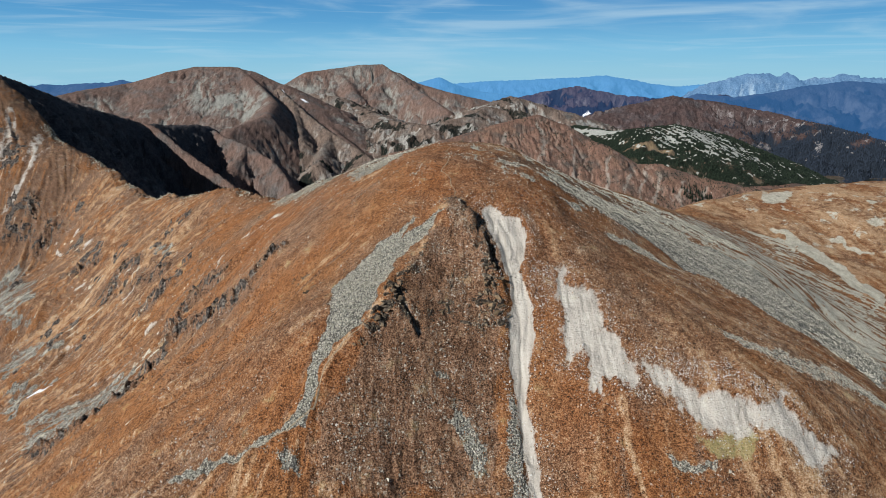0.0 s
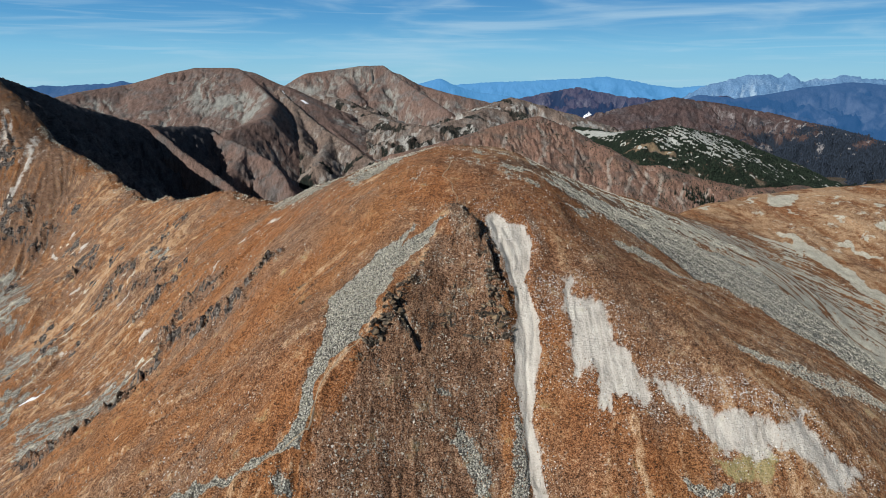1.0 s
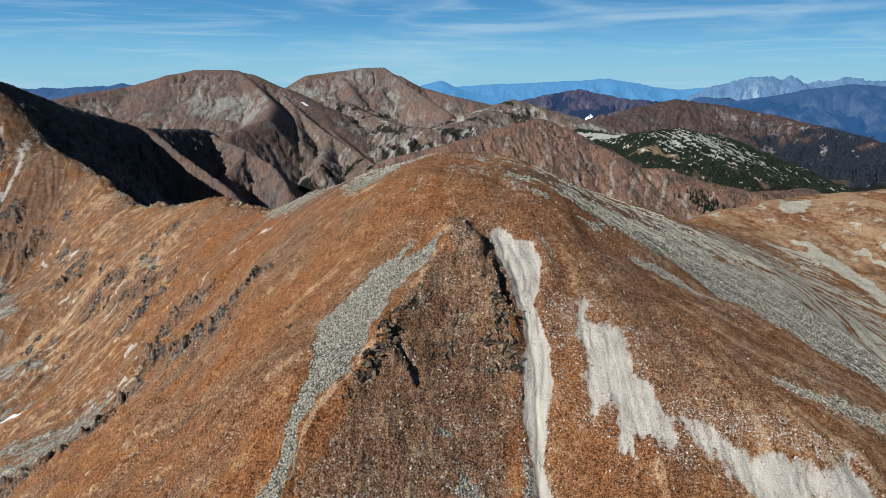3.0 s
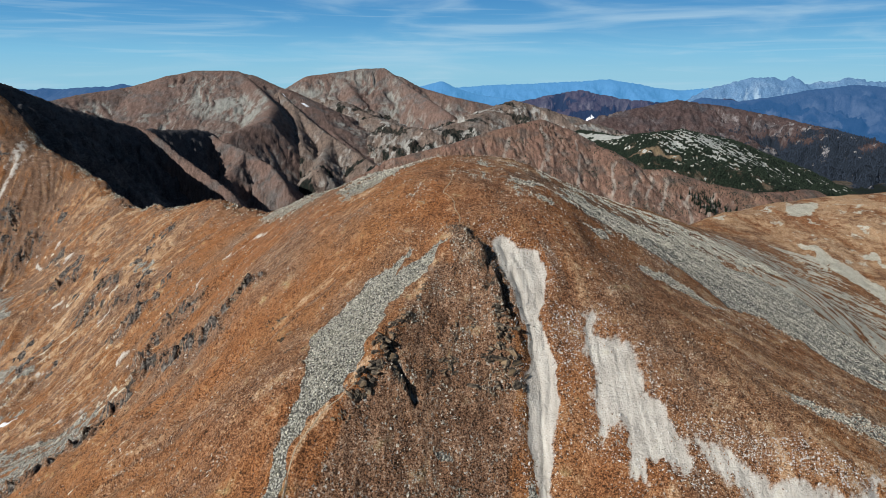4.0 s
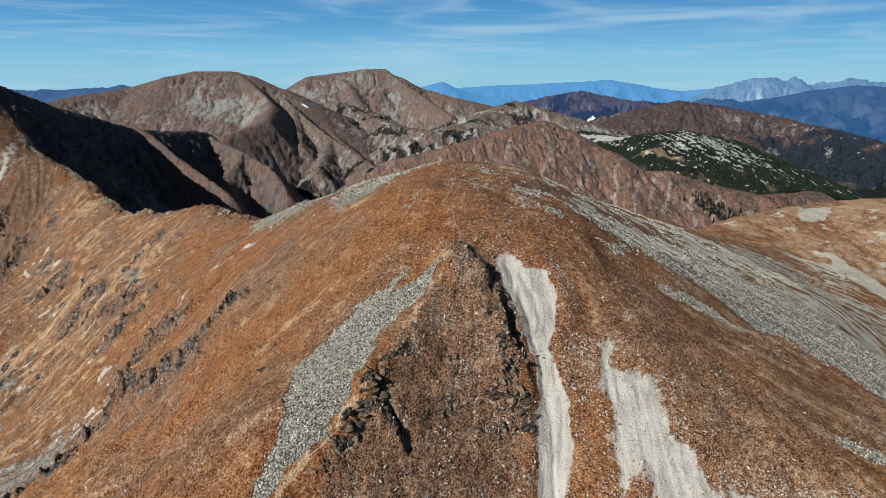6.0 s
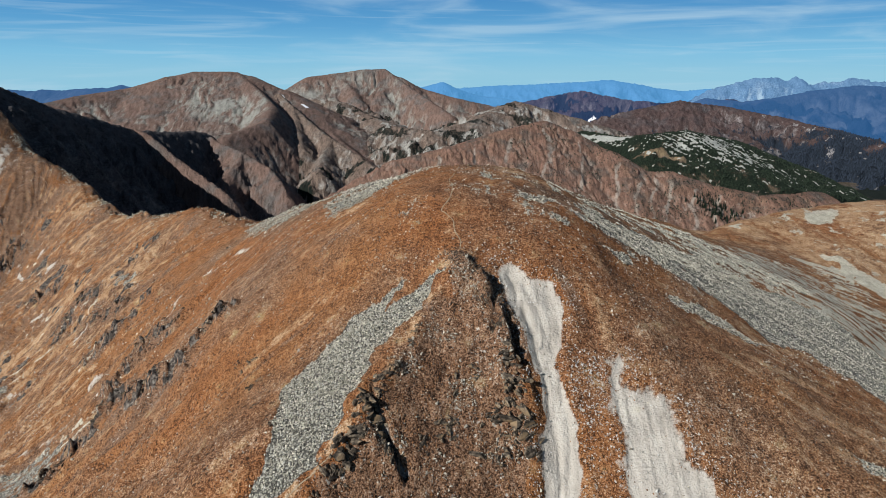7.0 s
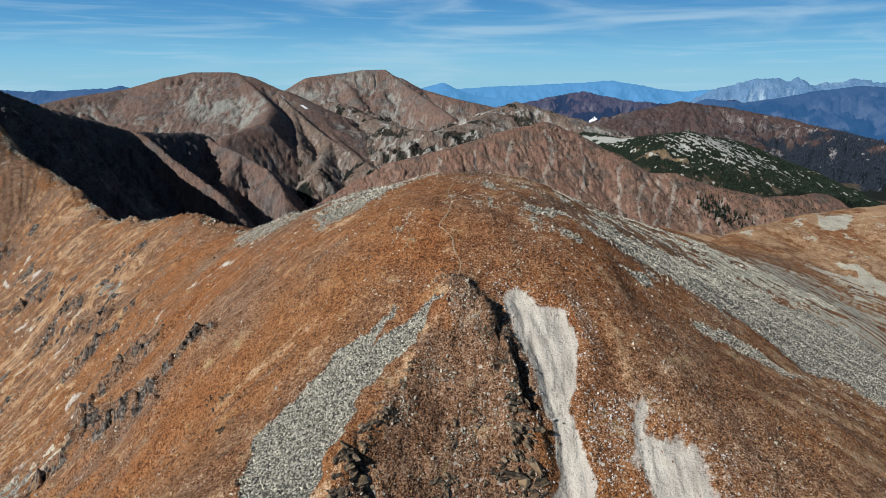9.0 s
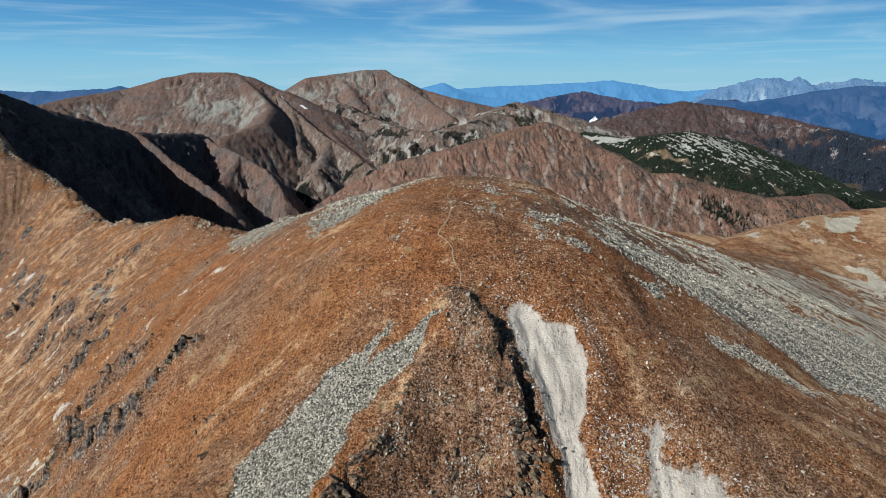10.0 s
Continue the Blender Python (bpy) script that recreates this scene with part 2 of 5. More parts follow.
def to_line(x, y, pts):
    """Distance to a polyline in plan, its height and the length along it at the nearest place."""
    best, height, along, run = np.full(x.shape, 1e9), np.zeros(x.shape), np.zeros(x.shape), 0.0
    for (ax, ay, az), (bx, by, bz) in zip(pts[:-1], pts[1:]):
        dx, dy = bx - ax, by - ay
        t = np.clip(((x - ax) * dx + (y - ay) * dy) / (dx * dx + dy * dy), 0, 1)
        d = np.hypot(x - ax - t * dx, y - ay - t * dy)
        near = d < best
        best = np.where(near, d, best)
        height = np.where(near, az + t * (bz - az), height)
        along = np.where(near, run + t * math.hypot(dx, dy), along)
        run += math.hypot(dx, dy)
    return best, height, along


def patch(x, y, outline, edge=1.0, wobble=0.0, size=6.0, seed=0):
    """1 inside an outline in plan, 0 outside, with an uneven border."""
    p = np.array(outline, float)
    pad = 3 * edge + 2 * wobble
    box = (x > p[:, 0].min() - pad) & (x < p[:, 0].max() + pad) & (y > p[:, 1].min() - pad) & (y < p[:, 1].max() + pad)
    out = np.zeros(x.shape)
    if not box.any():
        return out
    px, py = x[box], y[box]
    if wobble:
        px, py = px + wobble * fbm(px / size, py / size, 4, 70 + seed, 0.6), py + wobble * fbm(px / size, py / size, 4, 80 + seed, 0.6)
    dist, inside = np.full(px.shape, 1e9), np.zeros(px.shape, bool)
    for (ax, ay), (bx, by) in zip(p, np.roll(p, -1, 0)):
        dx, dy = bx - ax, by - ay
        t = np.clip(((px - ax) * dx + (py - ay) * dy) / (dx * dx + dy * dy + 1e-9), 0, 1)
        dist = np.minimum(dist, np.hypot(px - ax - t * dx, py - ay - t * dy))
        cross = ((ay > py) != (by > py)) & (px < (bx - ax) * (py - ay) / (by - ay + 1e-12) + ax)
        inside ^= cross
    out[box] = smooth(-edge, edge, np.where(inside, dist, -dist))
    return out


def sheet(name, x, y, z, keep=None, cover=None, cover2=None):
    """A mesh from a grid of places; keep: which of its quads stay; cover, cover2: four shares of ground cover for each place."""
    n, m = x.shape
    idx = np.arange(n * m).reshape(n, m)
    quads = np.stack([idx[:-1, :-1], idx[:-1, 1:], idx[1:, 1:], idx[1:, :-1]], -1).reshape(-1, 4)
    if keep is not None:
        quads = quads[keep.ravel()]
    used = np.unique(quads)
    back = np.zeros(n * m, np.int64)
    back[used] = np.arange(len(used))
    quads = back[quads]
    me = bpy.data.meshes.new(name)
    me.vertices.add(len(used))
    me.vertices.foreach_set("co", np.stack([x, y, z], -1).reshape(-1, 3)[used].astype(np.float32).ravel())
    me.loops.add(quads.size)
    me.loops.foreach_set("vertex_index", quads.astype(np.int32).ravel())
    me.polygons.add(len(quads))
    me.polygons.foreach_set("loop_start", np.arange(0, quads.size, 4, dtype=np.int32))
    me.polygons.foreach_set("use_smooth", np.ones(len(quads), bool))
    for key, values in (("cover", cover), ("cover2", cover2)):
        if values is not None:
            at = me.attributes.new(key, "FLOAT_COLOR", "POINT")
            at.data.foreach_set("color", values.reshape(-1, 4)[used].astype(np.float32).ravel())
    me.update()
    me.validate()
    return me


def fan(az, radius, centre=(0.0, -30.0)):
    """A grid in plan: a fan of bearings (degrees) and radii."""
    a, r = np.meshgrid(np.radians(az), radius)
    return centre[0] + r * np.sin(a), centre[1] + r * np.cos(a)


# Ridges, spurs, flanks and gully floors of the near mountain: x, y, z
SUMMIT = [(8, 236, 373.3), (-6, 255, 370), (2, 206, 370.7), (11, 210, 370.5)]
BACK_CREST = [(-21, 275, 363), (-40, 300, 353), (-60, 322, 344.5), (-87, 365, 329), (-114, 405, 315)]
SIDE_CREST = [(-129, 418, 316), (-147, 433, 319), (-167, 452, 314), (-201, 482, 303), (-233, 512, 300), (-283, 560, 295), (-323, 600, 304),
              (-356, 622, 313), (-385, 640, 322), (-411, 655, 329), (-440, 680, 352), (-473, 705, 373), (-511, 730, 390), (-640, 800, 440)]
SPUR = [(5, 183, 361), (-8, 158, 348), (-12, 148, 345), (-21, 127, 329), (-8, 119, 316), (-42, 119, 319), (-29, 129, 330), (-45, 60, 285)]
LEFT_FLANK = [(-24, 194, 357), (-38, 206, 351), (-30, 193, 350), (-30, 161, 341), (-45, 149, 333), (-41, 190, 343), (-61, 158, 316), (-53, 131, 319), (-88, 182, 303),
              (-117, 183, 279), (-136, 222, 269), (-169, 278, 249), (-118, 223, 282)]
LEFT_RIB = [(-67, 218, 333), (-103, 238, 298), (-120, 274, 295), (-120, 319, 304), (-150, 304, 276), (-166, 330, 277), (-193, 335, 255), (-256, 356, 231), (-235, 343, 228)]
SIDE_SLOPE = [(-228, 408, 265), (-196, 403, 282), (-165, 408, 299), (-241, 501, 288), (-290, 545, 288), (-356, 590, 294), (-380, 587, 300),
              (-416, 625, 326), (-362, 539, 260), (-345, 517, 241), (-268, 428, 236), (-320, 400, 205), (-420, 480, 215), (-520, 560, 300)]
FRONT = [(12, 182, 361), (15, 163, 349), (19, 166, 352), (20, 155, 342), (29, 157, 341), (39, 152, 339), (31, 176, 354), (41, 175, 352), (40, 194, 354), (56, 191, 347),
         (55, 164, 342), (76, 152, 332), (19, 131, 321), (26, 122, 318), (41, 125, 323), (50, 134, 328), (66, 121, 318), (82, 128, 322), (73, 133, 328), (3, 156, 344), (4, 128, 320)]
RIGHT_FLANK = [(98, 144, 322), (104, 162, 322), (43, 223, 361), (35, 196, 364), (65, 234, 349), (65, 206, 347), (85, 195, 333), (87, 219, 336), (102, 270, 332), (112, 231, 324),
               (107, 211, 325), (150, 200, 300), (180, 260, 285)]
RIGHT_CREST = [(26, 230, 370), (34, 250, 366), (42, 262, 361), (61, 298, 349), (82, 328, 338), (104, 348, 327), (130, 375, 316), (160, 400, 306), (180, 446, 301.5)]
SHOULDER = [(224, 413, 292), (206, 470, 303), (240, 490, 302), (265, 505, 302.5), (302, 525, 301), (246, 408, 292), (274, 488, 302), (296, 445, 298), (277, 450, 296), (263, 401, 284),
            (341, 545, 299.5), (376, 560, 298), (425, 570, 296), (360, 400, 275), (500, 540, 300), (215, 440, 297)]
HOLLOW_FLOOR = [(144, 273, 315), (177, 305, 299), (175, 279, 299), (186, 372, 300), (142, 265, 313), (192, 393, 297), (190, 346, 296), (156, 232, 301), (133, 223, 312), (231, 391, 288), (220, 308, 279)]
VALLEY_SIDE = [(-318, 426, 224), (-309, 408, 210), (-263, 358, 221), (-188, 240, 237), (-81, 138, 302), (-180, 296, 251), (-245, 390, 240), (-372, 503, 237)]
BACK = [(-60, 470, 250), (10, 380, 275), (60, 440, 255), (130, 490, 245), (-200, 600, 205), (-330, 720, 220), (-260, 640, 215), (-440, 800, 260), (180, 600, 200), (330, 660, 210), (480, 680, 220), (0, 560, 150),
        (-60, -40, 200), (80, 60, 270), (200, 60, 230), (-200, 100, 200), (-330, 220, 170), (330, 250, 230), (250, -60, 180), (-250, -100, 120)]
KNOTS = np.array(SUMMIT + BACK_CREST + SIDE_CREST + SPUR + LEFT_FLANK + LEFT_RIB + SIDE_SLOPE + FRONT + RIGHT_FLANK + RIGHT_CREST + SHOULDER + HOLLOW_FLOOR + VALLEY_SIDE + BACK, float)


def spline_weights(k, soft=10.0, ease=1.5):
    d = np.sqrt((k[:, None, 0] - k[None, :, 0]) ** 2 + (k[:, None, 1] - k[None, :, 1]) ** 2 + soft ** 2)
    a = np.zeros((len(k) + 3, len(k) + 3))
    a[:len(k), :len(k)] = -d + ease * np.eye(len(k))
    a[:len(k), len(k):] = np.c_[np.ones(len(k)), k[:, :2]]
    a[len(k):, :len(k)] = a[:len(k), len(k):].T
    return np.linalg.solve(a, np.r_[k[:, 2], 0, 0, 0])


WEIGHTS = spline_weights(KNOTS)


def land(x, y):
    """The smooth form of the near mountain."""
    z = WEIGHTS[-3] + WEIGHTS[-2] * x + WEIGHTS[-1] * y
    for (kx, ky, _), w in zip(KNOTS, WEIGHTS):
        z = z - w * np.sqrt((x - kx) ** 2 + (y - ky) ** 2 + 100.0)
    # the far side of the side ridge falls away from its crest
    behind = y - np.interp(x, [c[0] for c in SIDE_CREST[::-1]], [c[1] for c in SIDE_CREST[::-1]])
    z = z - 0.9 * np.sqrt(np.maximum(behind - 3, 0) ** 2 + 1.0) * smooth(-95, -135, x) * (behind > 3)
    r = np.hypot(x + 40, y - 330)
    return z + (20 - z) * smooth(660, 1050, r)



# What lies where on the near mountain, in plan
SCREE_STRIP = [(-7.7, 180.2), (-11.1, 177.2), (-17.7, 174.4), (-25.4, 167.3), (-30.9, 160.5), (-29.1, 140.2), (-30.9, 137.8), (-32.1, 131.3), (-32.0, 126.6), (-33.2, 122.3), (-36.2, 120.2), (-43.8, 119.0), (-56.5, 120.2), (-65.0, 120.4), (-65.1, 119.1), (-55.7, 118.1), (-43.4, 117.3), (-35.2, 118.5), (-30.7, 119.6), (-29.4, 126.2), (-29.0, 130.6), (-26.4, 135.2), (-20.2, 139.5), (-13.7, 157.0), (-12.7, 161.7), (-9.1, 166.3), (-4.1, 169.0), (-3.3, 173.6), (0.4, 180.1), (-4.1, 176.3), (-12.2, 172.0), (-9.3, 176.5)]
SCAR_GULLY = [(12.3, 181.3), (15.5, 182), (18.3, 178.2), (23, 177.9), (24.4, 172.9), (23.6, 166.2), (21.6, 163), (22.3, 158.2), (23.9, 153.6), (24.4, 149), (24.0, 145.5), (23, 143.5), (21.8, 141.2), (21.7, 137.8), (20.4, 132.7), (21.2, 125.8), (22, 118.3), (21.9, 109), (19.3, 109), (18.8, 118.8), (18.2, 126.2), (18.1, 133.4), (17, 140.2), (17.5, 146.1), (17.3, 150.7), (18.4, 154.2), (18, 157.6), (17, 162.4), (15.2, 167.9), (13.3, 172.9), (11.7, 178.8)]
SCAR_FAN = [(32.3, 163), (34.6, 163.3), (33.4, 159), (37.4, 159.1), (40.7, 157.7), (42.9, 154.8), (42.4, 149.6), (42.6, 147), (46.1, 145.6), (46.4, 141.6), (46.4, 138.5), (48.5, 137.5), (48.6, 132.5), (45.8, 132.5), (42.4, 133.8), (39.3, 133.4), (36.8, 130.3), (36, 132.1), (36.2, 136.2), (36.3, 139.7), (35.2, 142), (33.2, 140.1), (31.4, 136.9), (31.1, 139.2), (30.9, 144), (31.9, 147.6), (31.4, 152.9), (31.1, 156.9), (31.2, 160.2)]
SCAR_LOW = [(47.5, 138.8), (53.3, 136.6), (55.9, 135.6), (59.2, 132.9), (63.3, 131), (68.5, 130.4), (72.4, 129.9), (76.8, 128.7), (83.8, 133.2), (83.3, 129.7), (85, 126.6), (90.2, 125.4), (95, 124.9), (92.1, 122.2), (85.5, 118.9), (83, 119.4), (81.3, 121.5), (77.9, 123), (74.5, 124.7), (71.2, 123), (67.1, 122.4), (64, 122.8), (60.1, 123.1), (59.3, 124.7), (57.5, 125.2), (56.2, 129.8), (52.5, 131)]
LICHEN = [(57.9, 121.6), (64.4, 122.6), (72.8, 122.4), (70.4, 119), (64.2, 117.6), (59.4, 118.5)]
GREY_BIT = [(50.8, 119.2), (53, 116.9), (58.1, 116.8), (61.9, 118.6), (60.6, 116.3), (53.6, 114.3), (50.7, 116)]
HEATH = [(3.6, 181.6), (9.4, 176.3), (13.5, 161.7), (15.8, 149.7), (15.9, 140.2), (11.8, 113.0), (-26.8, 109.0), (-28.4, 119.9), (-24.1, 125.7), (-18.6, 137.4), (-12.3, 148.4), (-3.8, 166.0)]
RIGHT_SCREE = [(36.7, 224), (46.9, 231.9), (59.5, 237.4), (73.7, 246), (90.6, 258), (103.3, 258.7), (119.7, 265), (141, 262), (149.4, 246), (172, 256), (185, 252), (174, 217), (141, 174), (134.5, 184), (125.5, 188.5), (113.5, 186), (105.5, 193.5), (95.5, 202), (82, 199), (73, 205), (64.5, 205.5), (56.5, 207), (48.2, 208), (40.6, 211)]
STREAKS = [(76.8, 257), (101, 291.3), (120.7, 304.9), (162.2, 364.6), (212, 412), (234, 397.8), (233, 361), (243, 339.2), (249.3, 320), (180, 215), (185, 252), (172, 256), (149.4, 246), (141, 262), (119.7, 265), (101, 267)]
THIN_STRIPE = [(52.4, 191.9), (56.6, 194.2), (62.9, 194.2), (68.2, 193.9), (73.6, 189.8), (80.8, 193), (71.4, 186.5), (64.4, 189), (56.6, 189.2)]
HOLLOW = [(228.8, 419), (240.6, 414.8), (244.6, 399.7), (253, 393.2), (253.5, 377.5), (259, 368), (254.4, 352.1), (261.3, 347.2), (261.9, 338.2), (250, 321), (245.9, 333.7), (242.6, 344.9), (240.9, 359.7), (236.7, 371.5), (233.8, 386.5), (233, 403.6)]
PALE_TOP = [(257.3, 487.1), (275.5, 498.2), (288.6, 498.3), (276.9, 478.1), (256.6, 462.8), (249.8, 467.2)]
STRIPE = [(2, 129.5), (4.3, 130.4), (7.3, 127.9), (8.3, 125.2), (8.9, 121.8), (10, 117.3), (8.2, 116.5), (7, 120), (5.1, 123.3), (2.9, 124.9), (1.7, 126.6)]
RIGHT_BIT = [(74.3, 153.9), (79.8, 153.5), (86, 152.9), (95.3, 151.8), (110.3, 159.3), (123.7, 162.6), (130, 158.9), (126.2, 153.8), (118, 154.5), (98.6, 146), (88.7, 145.8), (81.7, 147.4), (75.2, 148.5)]
SHOULDER_BITS = [[(270.2, 412.9), (281.7, 415.5), (279.2, 404.2), (285.4, 398.1), (296.4, 397.1), (280.3, 392.9), (275.2, 400.6), (270.7, 406.6)],
                 [(335.9, 472.9), (341, 473.1), (324.6, 449.4), (323, 431.9), (310.5, 430), (319, 440.5)],
                 [(190.4, 459.3), (203.1, 461.3), (191.4, 443)],
                 [(239.3, 482.9), (248.1, 487), (238.2, 469.1)],
                 [(305.4, 475.6), (312.4, 477.7), (303.7, 465.2), (301.1, 466.8)],
                 [(289.4, 451.4), (290.9, 442.9), (291.8, 433.4), (287.1, 433.9), (286.5, 442.4)]]
SUMMIT_BITS = [[(8.7, 214.7), (11.8, 218.3), (13.6, 210.8), (11.7, 207.9), (9.2, 208.8)],
               [(18.1, 209.5), (20.5, 208.2), (23.1, 200.6), (23.8, 197.4), (21, 198.4), (18.6, 202.9)],
               [(13.7, 195), (15.9, 194.2), (17.1, 190.2), (15.4, 190.1)],
               [(12.4, 187.1), (14.7, 188.2), (15.4, 184.5), (13.9, 185.1)],
               [(-11, 201.8), (-9.5, 206), (-5.8, 207.8), (-6.3, 205.4), (-9, 199.5), (-9.7, 198)],
               [(-9.6, 196.1), (-6.8, 196.6), (-7.5, 194.3)],
               [(-33.8, 234.7), (-31.3, 233.5), (-30.3, 226), (-32.2, 226.6)],
               [(22.2, 179.9), (25.9, 180.3), (27.3, 179.2), (23.6, 178.8)],
               [(1.7, 214.9), (4.5, 219.8), (4, 215.3), (2.4, 210.7)]]
DARK_HEAD = [(24.9, 223.5), (32.3, 233.8), (37, 230.9), (38.4, 221.3), (33.8, 207.4), (28.7, 207.9), (25, 212.5)]
LEFT_PATCH = [(-209, 410), (-195, 407), (-180, 399), (-183.6, 393.6), (-192, 392)]
GREEN_STRIP = [(16.5, 134.6), (18, 132.3), (18.6, 122.5), (19, 109), (15, 109), (15.2, 121.6)]
RUBBLE_ZONE = [(50.9, 140.6), (59, 139), (71, 137), (79.4, 133), (76.4, 129.4), (71, 130), (63.5, 131.5), (56.6, 135.6)]
RUBBLE_GAP = [(23.9, 163.5), (30.8, 162.2), (30.7, 156.8), (27.5, 154), (25.7, 151.4), (23.5, 156)]
STONE_BIT = [(-2.4, 135.6), (0.2, 135.7), (1.8, 133.9), (-1.2, 133.7)]
SPUR_FOOT = [(-36.3, 116.8), (-33.3, 115.8), (-29.4, 112), (-30.8, 110.9), (-35, 113.4)]
CLEFT = [(-12.2, 149.6), (-9.9, 145.1), (-6.3, 141.4)]
LEFT_FAN = [(-214, 270.7), (-198.5, 274.4), (-175, 270), (-146, 252), (-132.6, 242.2), (-126.8, 224.5), (-135.3, 220.3), (-149.4, 223), (-161.7, 222.5), (-175.5, 220.5)]
LEFT_GREY = [(-385, 505), (-359, 497), (-327.4, 467), (-317.6, 448), (-319, 433), (-307, 419), (-315.6, 412), (-350, 425), (-380, 460)]
LEFT_LOW = [(-307.7, 399.3), (-277.6, 392.4), (-238.4, 361.6), (-237, 352.6), (-245.9, 346.2), (-258.6, 343), (-274.4, 353.4), (-300, 370)]
LEFT_LOW_B = [(-261, 335.5), (-249.6, 334.6), (-222, 319.4), (-219.7, 310.8), (-237.2, 316), (-229.2, 300), (-227.4, 288.6), (-250, 300)]
SNOW = [(-239.5, 312.1), (-230.9, 313), (-217.7, 308.8), (-221.9, 304.9), (-229.9, 304.8)]
TAN_CREST = [(3.7, 218.2), (5.7, 218.1), (6.4, 190.1), (4.8, 181.6), (1.9, 177.5), (-7.4, 175.8), (-10.8, 175.9), (-4.1, 181.9), (0.2, 191.2)]
SADDLE_GREY = [(-64, 316), (-92, 358), (-114, 392), (-106, 400), (-86, 364), (-56, 324)]
KNOLL_GREY = [(-26, 260), (-52, 296), (-46, 306), (-16, 270)]
RIB = [(-90, 232), (-108.3, 242.5), (-121, 247.7), (-124.3, 237), (-126, 228.6), (-129.3, 222), (-138.6, 223.8), (-143.5, 218.7), (-154.7, 219.8), (-169.8, 222.4)]
SCREE_TOP = [(9, 224), (22, 234), (37, 254), (62, 296), (95, 300), (130, 289), (145, 285), (108, 262), (86, 238), (64, 212), (44, 197), (30, 200), (15, 209)]
# dark brown soil, its tone also standing in for the gully wall's shade
SHADED_SOIL = [(0.5, 184), (6.2, 181.5), (11.0, 177), (13.5, 170), (15.5, 164.5), (16.6, 161), (13.0, 160.5), (11.0, 165), (7.0, 173), (2.5, 180)]
SADDLE_TOP = [(-42, 260), (-34, 270), (-16, 260), (-11, 246), (-19, 234), (-27, 229), (-33, 232)]
SADDLE_LOW = [(-99, 354), (-86, 352), (-64, 314), (-50, 291), (-60, 286), (-70, 289), (-86, 315)]
CRAG_LINES = [(RIB[1:], 4.5), ([(-229, 396), (-228.5, 410), (-211, 400)], 6.0), ([(-224, 377.6), (-223, 387.6)], 4.0), ([(-120, 265), (-119, 277), (-107.7, 270.5)], 7.0), ([(-122, 254.5), (-121, 263.4)], 4.5), ([(-100.4, 229.8), (-85.7, 213.2), (-72, 203.3)], 6.0),
              ([(-68.5, 208.5), (-62.8, 213.4)], 4.0), ([(-360, 526.7), (-357.6, 536), (-356, 541)], 9.0), ([(-195, 368.6), (-170.5, 362)], 7.0), ([(-167, 320), (-163, 329.6)], 6.0), ([(-398, 531), (-381, 537)], 8.0), ([(-390, 565), (-380, 555)], 6.0), ([(-300, 462.6), (-277.5, 461)], 6.0)]
PALE_LINES = [([(-117, 284.4), (-114.2, 300), (-105.6, 305.8), (-90.8, 297), (-75, 281.4)], 1.5), ([(-201, 359.5), (-193.5, 362)], 1.6), ([(-157.4, 298), (-150.8, 299.7)], 1.4), ([(-235, 349), (-221, 350)], 1.8), ([(-208.7, 263.6), (-196.3, 271), (-179.5, 277.5), (-159.4, 280), (-138.6, 272.8)], 1.1),
              ([(-285.7, 439), (-274, 442.6)], 1.8), ([(-405, 549.5), (-404.4, 571), (-404, 592), (-401, 622)], 3.5), ([(-435, 601), (-446, 640), (-460, 662)], 6.0), ([(-409, 601), (-416, 627), (-421, 645)], 6.0), ([(-340, 534), (-335, 539)], 2.5), ([(-329, 527), (-324.5, 532)], 2.5),
              ([(-301.6, 493), (-298, 500)], 2.2), ([(-353.7, 523.4), (-344, 529.5)], 2.2), ([(-343, 518.6), (-332, 508)], 2.0), ([(-243, 341), (-236, 344.4)], 1.5)]
WALL = [(7.0, 181.5), (9.4, 177.5), (12.1, 170.7), (14.7, 164.4), (16.2, 159.3), (17.8, 152.5), (18.0, 148.9)]
SPUR_EDGE = [(3.8, 182.2), (-2.3, 169.1), (-8.2, 156.1), (-13.6, 146.1), (-18.7, 138.4), (-24.9, 132.4), (-29.1, 124.1), (-36.0, 118.8), (-44.1, 115.2)]


